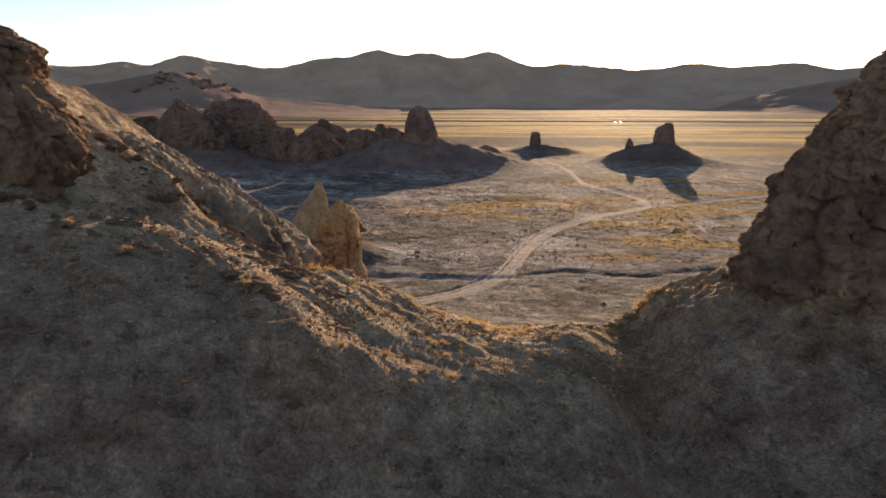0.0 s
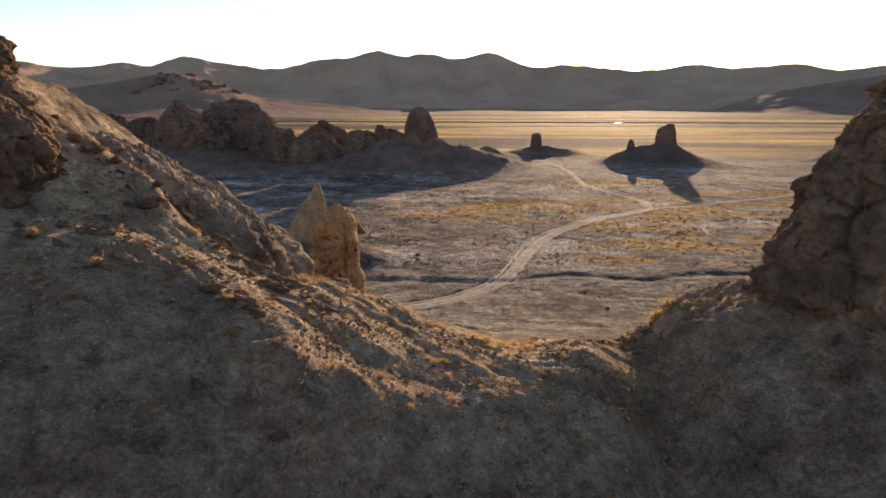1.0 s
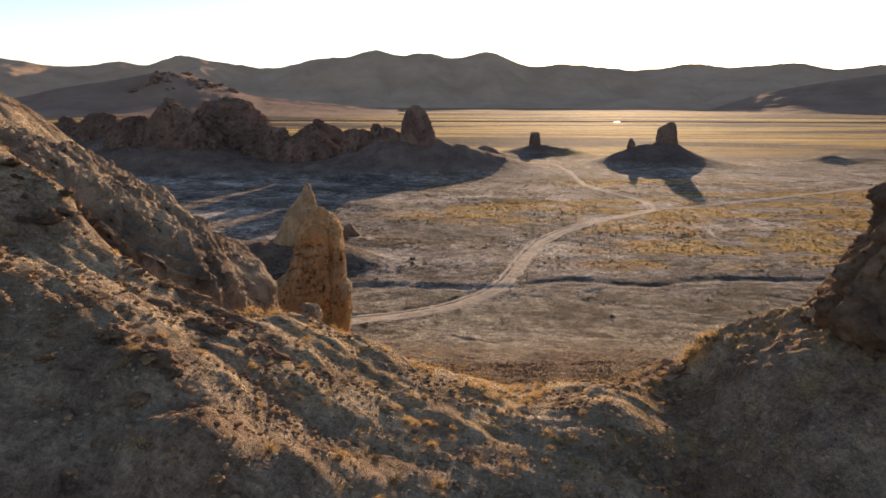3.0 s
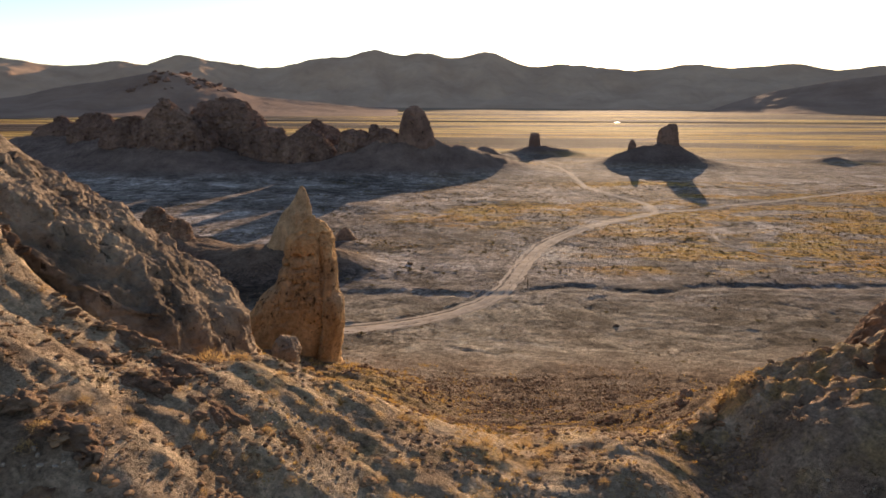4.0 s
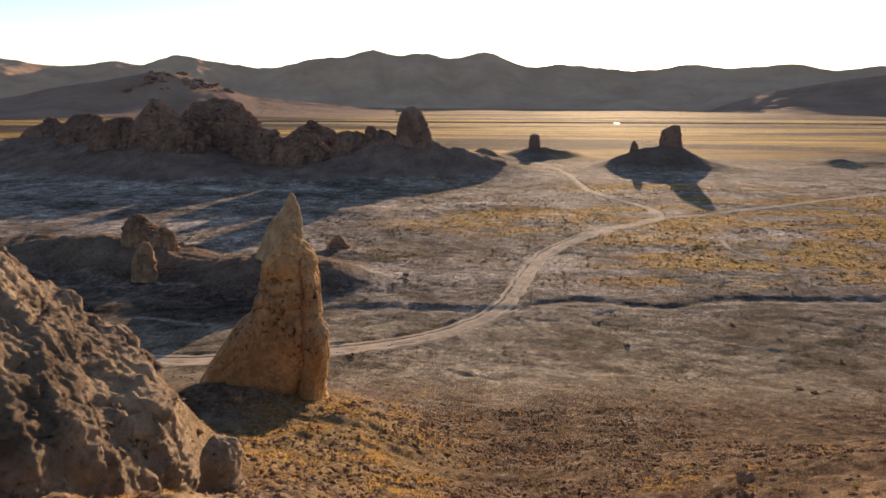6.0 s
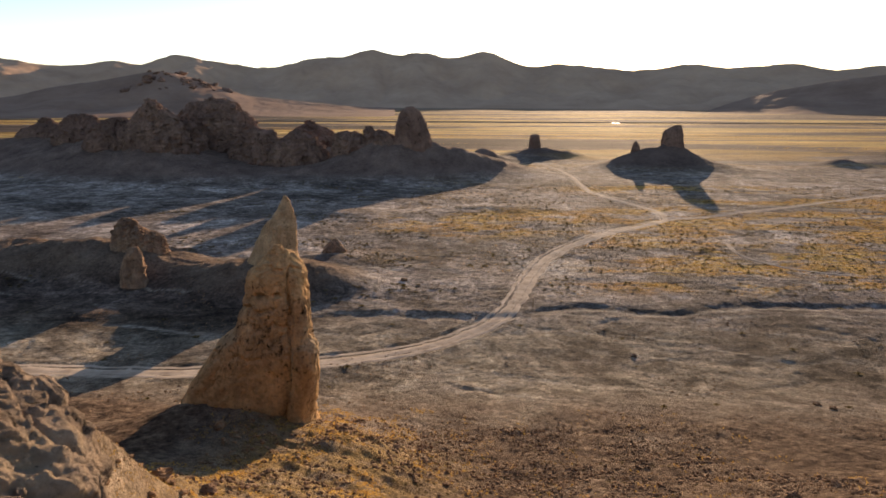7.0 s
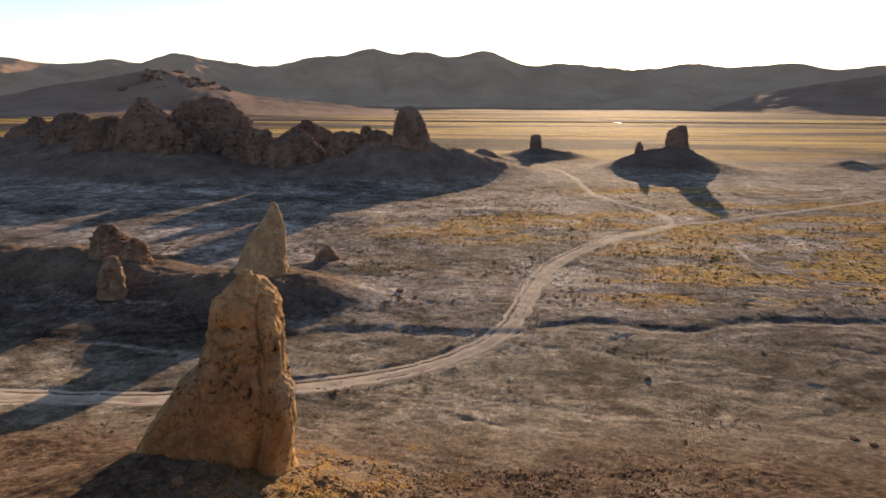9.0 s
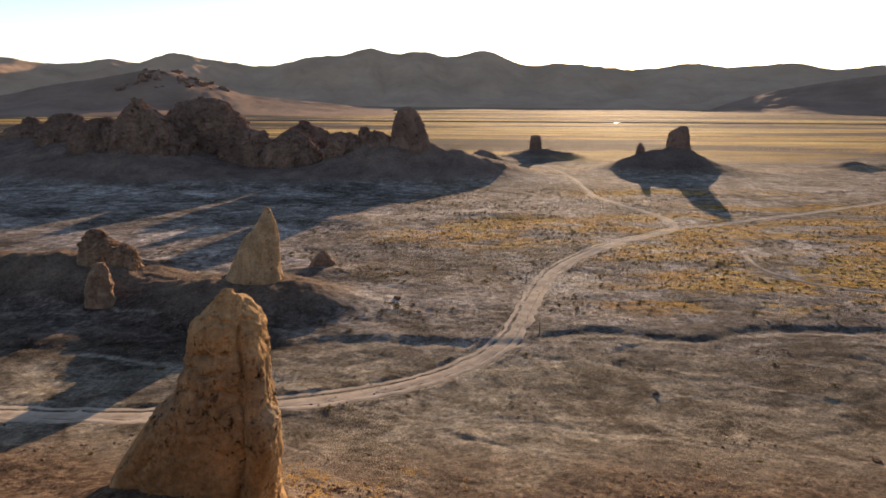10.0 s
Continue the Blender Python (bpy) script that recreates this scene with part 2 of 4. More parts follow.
    bands = n.ramp(n.noise(0.016, 8, 0.7, (0.16, 1.6, 1), 0.6), [(0.40, 0.45), (0.48, 0.9), (0.54, 1.1), (0.62, 1.45)])
    flats = n.mix(0.9, flats, bands, "MULTIPLY")
    plain = n.mix(between("Y", 480.0, 700.0), plain, flats)
    plain = n.mix(between("Y", 1900.0, 2900.0), plain, (0.30, 0.21, 0.14))
    # the hill: dusty soil with brown rubble
    soil = n.ramp(n.noise(0.30, 7, 0.66), [(0.28, (0.20, 0.136, 0.096)), (0.44, (0.37, 0.268, 0.190)), (0.62, (0.54, 0.415, 0.295))])
    # shade of the near slopes painted into the soil, darker and purpler
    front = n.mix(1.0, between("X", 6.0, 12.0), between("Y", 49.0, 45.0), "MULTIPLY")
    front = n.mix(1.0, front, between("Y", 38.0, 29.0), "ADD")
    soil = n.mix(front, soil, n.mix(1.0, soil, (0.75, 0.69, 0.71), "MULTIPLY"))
    red = n.ramp(n.noise(0.07, 5, 0.6), [(0.26, 0.25), (0.42, 1.0)])
    lee = n.mix(1.0, red, between("Y", 50.0, 62.0), "MULTIPLY")
    lee = n.mix(1.0, lee, n.mix(n.mix(1.0, between("X", -14.0, 3.0), between("X", -25.0, -33.0), "ADD"), (0.3, 0.3, 0.3), (1.0, 1.0, 1.0)), "MULTIPLY")
    soil = n.mix(lee, soil, n.ramp(n.noise(0.5, 6, 0.7), [(0.36, (0.085, 0.051, 0.034)), (0.5, (0.175, 0.111, 0.072)), (0.66, (0.31, 0.212, 0.138))]))
    straw = n.ramp(n.noise(0.45, 5, 0.7, (1, 1, 0.3)), [(0.48, 0.0), (0.62, 0.75)])
    straw = n.mix(1.0, straw, between("Y", 34.0, 46.0), "MULTIPLY")
    straw = n.mix(1.0, straw, between("Y", 64.0, 50.0), "MULTIPLY")
    straw = n.mix(1.0, straw, between("X", -17.0, -5.0), "MULTIPLY")
    soil = n.mix(straw, soil, (0.46, 0.30, 0.13))
    dry = n.mix(1.0, between("X", -28.0, -21.0), between("X", 3.0, -9.0), "MULTIPLY")
    dry = n.mix(1.0, dry, n.mix(1.0, between("Y", 58.0, 70.0), between("Y", 116.0, 104.0), "MULTIPLY"), "MULTIPLY")
    dry = n.mix(1.0, dry, n.ramp(n.noise(0.4, 6, 0.72), [(0.38, 0.15), (0.54, 0.85)]), "MULTIPLY")
    soil = n.mix(dry, soil, (0.44, 0.275, 0.105))
    talus = n.ramp(n.noise(0.12, 6, 0.65), [(0.32, (0.15, 0.098, 0.068)), (0.68, (0.33, 0.225, 0.155))])
    soil = n.mix(between("Y", 122.0, 140.0), soil, talus)
    soil = n.mix(between("Y", 360.0, 420.0), soil, n.ramp(n.noise(0.06, 6, 0.65), [(0.32, (0.17, 0.108, 0.082)), (0.68, (0.34, 0.225, 0.168))]))
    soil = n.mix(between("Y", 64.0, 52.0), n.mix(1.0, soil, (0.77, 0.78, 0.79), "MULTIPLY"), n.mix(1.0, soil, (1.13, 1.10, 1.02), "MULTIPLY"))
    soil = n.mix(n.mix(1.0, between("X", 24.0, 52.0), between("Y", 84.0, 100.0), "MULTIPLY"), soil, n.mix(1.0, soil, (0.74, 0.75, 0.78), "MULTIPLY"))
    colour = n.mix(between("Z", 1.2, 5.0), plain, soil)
    clods = n.ramp(n.noise(1.0, 7, 0.78, distort=0.6), [(0.34, 0.36), (0.46, 0.85), (0.56, 1.12), (0.70, 1.65)])
    colour = n.mix(0.9, colour, clods, "MULTIPLY")
    pebbles = n.ramp(n.noise(5.0, 6, 0.8), [(0.34, 0.42), (0.5, 0.95), (0.66, 1.4)])
    colour = n.mix(0.85, colour, pebbles, "MULTIPLY")
    colour = n.mix(1.0, colour, (1.11, 1.145, 1.21), "MULTIPLY")
    normal = n.bump(n.noise(0.8, 10, 0.78), 1.0, 0.6)
    normal = n.bump(n.noise(2.3, 7, 0.74, distort=0.5), 0.9, 0.22, normal)
    normal = n.bump(n.noise(5.0, 7, 0.78), 0.8, 0.12, normal)
    return n.finish(colour, 0.95, normal)


def plain_material(name, a, b, scale, rough=0.95, bump=0.04):
    n = Nodes(name)
    colour = n.ramp(n.noise(scale, 6, 0.65), [(0.3, a), (0.7, b)])
    return n.finish(colour, rough, n.bump(n.noise(scale * 6, 5, 0.7), 0.5, bump))


def leaf_material(name, a, b, glow):
    """Thin dry stems and leaves that let some light through."""
    n = Nodes(name)
    geo = n.tree.nodes.new("ShaderNodeNewGeometry")
    colour = n.ramp(geo.outputs["Random Per Island"], [(0.0, a), (1.0, b)])
    n.finish(colour, 0.8)
    trans = n.tree.nodes.new("ShaderNodeBsdfTranslucent")
    n.link(colour, trans.inputs["Color"])
    mix = n.node("ShaderNodeMixShader", Fac=glow)
    n.link(n.bsdf.outputs[0], mix.inputs[1])
    n.link(trans.outputs[0], mix.inputs[2])
    n.link(mix.outputs[0], n.tree.nodes["Material Output"].inputs["Surface"])
    return n.mat


GROUND = ground_material()
ROAD = plain_material("packed_dirt", (0.31, 0.24, 0.18), (0.60, 0.49, 0.39), 0.22, bump=0.15)
MOUNTAIN = plain_material("mountain_slope", (0.46, 0.295, 0.20), (0.63, 0.425, 0.295), 0.004, bump=8.0)
HILLSIDE = plain_material("hill_slope", (0.24, 0.15, 0.112), (0.40, 0.265, 0.195), 0.006, bump=6.0)
RUBBLE = plain_material("rubble_stone", (0.10, 0.052, 0.032), (0.42, 0.27, 0.16), 0.9)
GRAVEL = plain_material("gravel_stone", (0.20, 0.155, 0.12), (0.42, 0.34, 0.27), 1.4)
DRY_GRASS = leaf_material("dry_grass", (0.46, 0.24, 0.06), (0.74, 0.50, 0.16), 0.55)
SCRUB = leaf_material("scrub_leaf", (0.13, 0.10, 0.05), (0.24, 0.17, 0.07), 0.3)
GOLD_LEAF = leaf_material("golden_leaf", (0.50, 0.30, 0.11), (0.70, 0.48, 0.23), 0.5)
TWIG = plain_material("dry_twig", (0.16, 0.11, 0.07), (0.27, 0.19, 0.12), 3.0)

# ---- the lie of the land ----
CREST = [(-90, 58), (-60, 54), (-33, 49), (-27.5, 47.6), (-23, 46.6), (-17, 44.6), (-11, 41.8), (-5, 39.2), (0, 37.3), (3.5, 36.6), (7, 37.3), (12.5, 39.2), (18, 41.7), (24, 44), (35, 47), (60, 50), (90, 50)]
BACK = [(40, 1.0), (46, 0.985), (52, 0.9), (62, 0.755), (72, 0.61), (85, 0.43), (98, 0.28), (107, 0.205), (117, 0.14), (127, 0.085), (140, 0.035), (155, 0.008), (170, 0.0)]
FRONT_LEFT = [(0, 0), (4.5, 0.12), (6.5, 0.5), (8.5, 1.2), (11, 2.2), (15, 3.9), (20, 6.3), (30, 11.4), (60, 25), (100, 38), (150, 55)]
FRONT_RIGHT = [(0, 0), (2, 0.25), (5, 1.0), (9, 2.3), (13, 4.0), (20, 7.5), (30, 12.5), (60, 26), (100, 38), (150, 55)]
# centre, half widths, height
MOUNDS = [
    (-56, 209, 27, 16, 6.85), (-102, 221, 24, 17, 7.0), (-145, 226, 36, 20, 6.9), (-42, 236, 14, 10, 2.0),
    (-212, 468, 50, 42, 17), (-275, 500, 60, 45, 18), (-350, 556, 70, 45, 22), (-178, 508, 40, 34, 10), (-225, 645, 85, 60, 10), (-165, 605, 55, 45, 6), (-136, 606, 44, 36, 9),
    (-150, 440, 46, 30, 3.5), (-95, 448, 34, 28, 3.5), (-52, 478, 44, 32, 24), (-5, 484, 36, 26, 13), (24, 505, 24, 20, 6),
    (66, 620, 26, 22, 8.5), (96, 622, 18, 14, 3.5), (18, 586, 14, 11, 10), (163, 540, 32, 28, 16.5), (132, 530, 21, 19, 8), (308, 560, 15, 14, 5), (340, 566, 20, 14, 3),
    (-30, 106.5, 13, 11, 6.5), (-13.0, 100, 9, 10, 3.2), (40, 280, 12, 7, 0.8), (-60, 320, 30, 12, 1.6), (20, 340, 22, 9, 1.5),
]
MAIN_ROAD = [(-230, 150), (-120, 145.5), (-77, 145.8), (-54, 146.7), (-31, 152.6), (-20, 156.6), (-12, 161), (-3.7, 167), (4.4, 175.7), (10.6, 185.5), (14.6, 197.4), (19.3, 215), (24.2, 231.5), (31, 248.4), (45, 269.5), (64, 290.5), (82, 306), (90.1, 314.5)]
EAST_ROAD = [(90.1, 314.5), (108, 321.6), (137.6, 339), (174.5, 360), (226, 391), (320, 440)]
NORTH_ROAD = [(90.1, 314.5), (93, 334.7), (89.7, 350), (81, 370), (74.7, 393), (73.4, 427), (74.3, 471), (70.5, 523), (60, 570)]
SIDE_TRACK = [(120, 226), (110, 231), (101, 240), (97, 252), (99, 268)]
WASH = [(-120, 176), (-70, 178), (-39, 181), (-30, 185), (-21, 185.8), (-9.4, 185.3), (0, 184), (8.4, 184.1), (14.8, 185), (20.4, 189.5), (31.7, 193.6), (44, 190.6), (53.6, 188.2), (65, 194), (82, 196.8), (102, 196.6), (150, 199), (260, 205)]


def line_points(points, step=1.5):
    p = np.array(points, float)
    s = np.r_[0, np.cumsum(np.hypot(*np.diff(p, axis=0).T))]
    at = np.linspace(0, s[-1], int(s[-1] / step) + 2)
    return np.stack([knots(at, list(zip(s, p[:, 0]))), knots(at, list(zip(s, p[:, 1])))], 1)


def near_line(x, y, points):
    """How far each place is from a line, where that is under 12 m."""
    p = line_points(points, 1.5)
    best = np.full(x.shape, 99.0)
    lo, hi = p.min(0) - 12, p.max(0) + 12
    inside = np.nonzero((x > lo[0]) & (x < hi[0]) & (y > lo[1]) & (y < hi[1]))
    xi, yi = x[inside], y[inside]
    b = np.full(xi.shape, 99.0)
    for (ax, ay), (bx, by) in zip(p[:-1], p[1:]):
        ux, uy = bx - ax, by - ay
        t = np.clip(((xi - ax) * ux + (yi - ay) * uy) / (ux * ux + uy * uy + 1e-9), 0, 1)
        b = np.minimum(b, np.hypot(xi - ax - t * ux, yi - ay - t * uy))
    best[inside] = b
    return best


WASH_X, WASH_Y = np.array(WASH).T
# the saddle's eastern end: its crest bends away and a bank of soil stands behind it
EAST_CREST = [(0, 36.6), (7, 36.9), (10, 36.3), (13, 36.0), (16, 36.5), (18, 37.2), (21, 38.2), (24, 39.2), (30, 42.5), (36, 46), (60, 50), (90, 50)]
EAST_BANK = [(4, 24), (10, 31.5), (12, 33.9), (13, 35.0), (14, 36.1), (15, 37.5), (16, 38.5), (17, 39.1), (18.2, 39.6), (20, 40.1), (24, 41.4), (40, 44), (60, 46)]


def silt(x, y):
    """Where water left pale silt: thin winding rills, and a rim along the wash. 0 to 1."""
    wx, wy = x + 9 * fbm(x / 24, y / 24, 3.4, 3), y + 8 * fbm(x / 30, y / 24, 7.9, 4)
    rills = 0
    for gap, wide, seed in ((23.0, 0.45, 5.1), (11.0, 0.28, 1.7)):
        line = wy + 0.3 * wx + 5 * perlin(wx / 60, wy / 60, seed) + 1.2 * fbm(x / 5, y / 5, seed, 2)
        away = np.abs((line / gap) % 1 - 0.5) * gap
        rills = rills + np.exp(-((away / wide) ** 2)) * smooth(-0.05, 0.3, fbm(x / 34, y / 15, seed + 4, 3))
    rills = rills * 0.9
    off = y - np.interp(x, WASH_X, WASH_Y)
    rim = np.exp(-(((off + 3.2 + 1.6 * perlin(x / 9, y * 0 + 4.2)) / 0.8) ** 2)) + 0.7 * np.exp(-(((off + 8.5 + 4 * perlin(x / 17, y * 0 + 1.9)) / 0.7) ** 2)) * smooth(20, 35, x)
    return np.clip(rills + rim * smooth(-0.25, 0.3, perlin(x / 13, y * 0 + 8.3)) * smooth(-60, 0, x), 0, 1)


def gold_zone(x, y):
    """How thick the golden grass stands on the plain. 0 to 1."""
    patch = fbm(x / 40, y / 15, 6.6, 3) + 0.45 * fbm(x / 9, y / 4, 1.6, 2)
    # two broad meadows, one on each side of the road, and a strip below the far tower
    east = smooth(22, 62, x - 0.25 * (y - 230)) * smooth(198, 214, y) * smooth(330, 300, y - 0.45 * (x - 100))
    west = smooth(40, 16, np.abs(y - 306 - 0.12 * x)) * smooth(78, 52, x - 0.9 * (y - 272)) * smooth(-45, -10, x)
    strip = smooth(50, 85, x) * smooth(215, 170, x) * smooth(20, 7, np.abs(y - 412))
    strip2 = smooth(110, 130, x) * smooth(300, 260, x) * smooth(16, 5, np.abs(y - 372 - 0.1 * (x - 180)))
    return smooth(-0.22, 0.18, patch) * np.clip(1.0 * east + 0.9 * west + strip + 0.8 * strip2 + 0.12 * smooth(205, 240, y) * smooth(-60, -20, x), 0, 1)


# small terraces on the slope before the saddle
TERRACES = [(-7.2, 31.2, 3.4, 2.6, 1.8), (-11.2, 34.6, 2.6, 1.9, 0.9), (-9.8, 31.6, 2.0, 1.4, 0.9), (-4.6, 33.6, 2.2, 1.5, 0.8)]


def shoulder_top(x, y):
    """The tilted top of the shoulder that climbs west of the saddle."""
    return np.minimum(44.1 - 0.616 * (x + 15.3) - 0.17 * (y - 45.1), 55.4 - 0.2 * (y - 51))


def west_shoulder(x, y):
    edge = -21.5 + 0.3 * (y - 44.5)
    z = shoulder_top(x, y) - 0.6 * np.clip(45 - y, 0, 80) - 1.6 * np.clip(x - edge, 0, 60) * smooth(43, 47, y) - 1.0 * np.clip(y - 57.5, 0, 80)
    # the soil lies lower where the rock comes through
    return z - 1.6 * smooth(0, 2.0, y - 43.4 + 0.2 * (x + 15)) * smooth(-31, -25, x)


def east_shoulder(x, y):
    """The bank that climbs from the saddle to the crag: a level top with a shaded slope before it."""
    wavy = y + 0.9 * perlin(x / 2.6, y / 3, 6.6) + 0.4 * perlin(x / 0.9, y / 1.2, 1.3)
    top = knots(np.clip(x, 4, 60), EAST_BANK) - 0.1 * (np.clip(y, 40, 60) - 46)
    return top - 0.55 * np.clip(43.2 - wavy, 0, 80) - 0.95 * np.clip(wavy - 50.3, 0, 80)


def hill_height(x, y):
    bend = 1.5 * perlin(x / 17, y * 0 + 3.1)
    crest = knots(np.clip(x, -90, 90), CREST)
    back = knots(np.clip(y + bend, 40, 170), BACK)
    d = np.clip(41 + 1.5 * smooth(4, 12, x) + 1.0 * smooth(-18, -25, x) - y - bend, 0, 150)
    right = smooth(1.5, 8, x)
    front = knots(d, FRONT_LEFT) * (1 - right) + knots(d, FRONT_RIGHT) * right
    side = smooth(170, 70, np.abs(x))
    hollow = 2.0 * smooth(37.5, 45, y) * smooth(70, 56, y) * smooth(-9, -14, x) * smooth(-26, -20, x)
    hollow = hollow + 1.7 * smooth(41.5, 48, y) * smooth(70, 56, y) * smooth(6, 12, x) - 3.4 * smooth(36, 48, y) * smooth(75, 60, y) * smooth(-20.5, -28, x)
    z = crest * back - front - hollow
    # the eastern end
    edge = 41 + 7.5 * smooth(2, 14, x)
    low = knots(np.clip(x, 0, 90), EAST_CREST)
    d = np.clip(edge - y - bend, 0, 150)
    east = np.maximum(low - knots(d, FRONT_RIGHT) - 0.62 * np.clip(y + bend - edge, 0, 60), np.where(y > edge, z, -99))
    w = smooth(3, 13, x) * smooth(72, 62, y)
    z = z * (1 - w) + east * w
    wander = 0.8 * fbm(x / 6, y / 6, 2.4, 2)
    more = np.where(x < 0, west_shoulder(x, y), east_shoulder(x, y)) + wander * smooth(8, 14, np.abs(x))
    for cx, cy, sx, sy, rise in TERRACES:
        z = z + rise * np.exp(-(np.hypot((x - cx + 0.5 * perlin(x / 1.7, y / 1.7, cx)) / sx, (y - cy + 0.4 * perlin(x / 1.3, y / 1.3, cy)) / sy) ** 3))
    z = np.maximum(z, more) + 0.5 * np.clip(1 - np.abs(z - more) / 3.0, 0, 1) ** 2 * smooth(6, 12, np.abs(x)) * smooth(70, 55, y)
    return np.maximum(z, 0) * side


def rills(x, y):
    """The depth of the branching rills that rain cut into the plain."""
    wx, wy = x + 7 * fbm(x / 20, y / 16, 2.7, 3), y + 6 * fbm(x / 18, y / 20, 9.4, 3)
    main = np.exp(-((perlin(wx / 46, wy / 24, 3.1) / 0.022) ** 2)) * smooth(-0.3, 0.2, perlin(x / 40, y / 30, 6.1))
    fine = np.exp(-((perlin(wx / 17, wy / 9, 7.3) / 0.035) ** 2)) * smooth(-0.1, 0.3, perlin(x / 24, y / 15, 1.1))
    return (0.2 * main + 0.12 * fine) * smooth(400, 260, y)


def height(x, y, fine=True):
    """The height of the ground, in metres."""
    x, y = np.asarray(x, float), np.asarray(y, float)
    hill = hill_height(x, y)
    on_hill = smooth(0.5, 8, hill)
    z = hill
    for cx, cy, sx, sy, h in MOUNDS:
        d = np.hypot((x - cx) / sx, (y - cy) / sy)
        z = z + h * np.exp(-1.1 * d ** (3.4 if 6.8 < h < 9.5 and cy < 250 else 1.7))
    mound = smooth(1.5, 6, z) * (1 - on_hill)
    flat = (1 - on_hill) * (1 - mound)
    # gullies on the slopes, low swells on the plain
    z = z + on_hill * (0.9 * fbm(x / 9, y / 9, 1.5, 3) - 0.25)
    z = z + mound * 2.2 * (fbm(x / 14, y / 14, 4.2, 4) - 0.1) * smooth(0, 10, z) + 9.0 * (billow(x / 26, y / 26, 2.9, 4) - 0.42) * smooth(9, 22, z) * (1 - on_hill)
    z = z + flat * 0.55 * fbm(x / 45, y / 26, 8.8, 3)
    # the wash: a low bank that faces south
    bank = np.interp(x, WASH_X, WASH_Y)
    off = y - bank + 0.9 * perlin(x / 9, y * 0 + 9.7) + 0.3 * perlin(x / 2.5, y * 0 + 3.7)
    deep = np.clip(0.6 + 0.5 * perlin(x / 34, y * 0 + 2.2) + 0.2 * perlin(x / 9, y * 0 + 5.2), 0.15, 1)
    z = z + flat * (0.26 * deep + 0.16) * (smooth(-1.8, 2.1, off) * smooth(40, 6, off) - 0.5 * np.exp(-((off + 1.5) / 2.0) ** 2)) * smooth(-150, -60, x)
    if fine:
        rough = (1 - 0.3 * smooth(8, 13, x) * smooth(52, 46, y)) * (0.6 + 0.4 * smooth(-0.15, 0.25, perlin(x / 8, y / 8, 3.3))) * (0.4 + 0.6 * smooth(31, 41, y))
        chunk = billow(x / 1.9, y / 1.5, 2.2, 3)
        rib = billow((x * 0.35 + y) / 2.6, (x - 0.35 * y) / 8, 7.2, 3)
        bank = smooth(11, 14, x) * smooth(41.5, 45.5, y) * smooth(56, 52, y)
        z = z + bank * (0.7 * (billow(x / 1.5, y / 1.3, 4.1, 3) - 0.4) + 0.35 * fbm(x / 0.5, y / 0.5, 2.3, 2))
        z = z + on_hill * rough * (0.30 * (chunk - 0.35) + (0.6 + 0.8 * smooth(-2, -7, x) * smooth(34, 40, y) * smooth(-24, -18, x)) * (rib - 0.35) + 0.17 * fbm(x / 1.1, y / 0.9, 6.1, 3) + 0.06 * fbm(x / 0.35, y / 0.35, 9.1, 2))
        z = z - flat * rills(x, y)
        z = z + flat * (0.24 * fbm(x / 6, y / 3.8, 3.3, 3) + 0.15 * fbm(x / 1.4, y / 1.2, 5.5, 2) - 0.12 * silt(x, y) * smooth(420, 300, y))
        z = z + mound * (1.2 * (billow(x / 9, y / 9, 1.5, 4) - 0.4) + 0.5 * fbm(x / 2.5, y / 2.5, 7.5, 3))
    return z


def road_level(x, y):
    return height(x, y, False)


ROADS = [(MAIN_ROAD, 3.4), (EAST_ROAD, 2.2), (NORTH_ROAD, 2.0), (SIDE_TRACK, 0.9)]


def ground_height(x, y):
    x, y = np.asarray(x, float), np.asarray(y, float)
    z = height(x, y)
    for points, half in ROADS:
        d = near_line(x, y, points)
        close = d < half + 4
        if close.any():
            level = height(x[close], y[close], False) - 0.12
            w = smooth(half + 2.2, half + 0.3, d[close])
            berm = 0.42 * np.exp(-(((d[close] - half - 1.0) / 0.6) ** 2)) * (0.6 + perlin(x[close] / 4, y[close] / 4, 2.0))
            z[close] = z[close] * (1 - w) + level * w + berm * (half > 2)
    return z


def build_ground():
    fine = np.radians(np.linspace(-41, 41, 660))
    rest = np.radians(np.linspace(41, 319, 90)[1:-1])
    ang = np.r_[fine, rest]
    radii = [0.5, 6, 14, 22, 30, 36]
    while radii[-1] < 4900:
        r = radii[-1]
        step = 0.5 if r < 48 else 0.2 if r < 92 else 0.42 if r < 180 else 0.8 if r < 290 else 1.5 if r < 460 else 4.0 if r < 760 else r * 0.03
        radii.append(r + step)
    r = np.array(radii)[:, None]
    x, y = r * np.sin(ang), r * np.cos(ang) - 30
    z = ground_height(x, y)
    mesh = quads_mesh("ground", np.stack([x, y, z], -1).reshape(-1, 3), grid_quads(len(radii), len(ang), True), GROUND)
    for key, mask in (("silt", silt), ("stubble", gold_zone)):
        values = mesh.attributes.new(key, "FLOAT", "POINT")
        values.data.foreach_set("value", mask(x, y).astype(np.float32).ravel())
    return tagged(new("ground", mesh), "dusty hill sloping down to a dry desert plain", "ground", kind="structure")


build_ground()


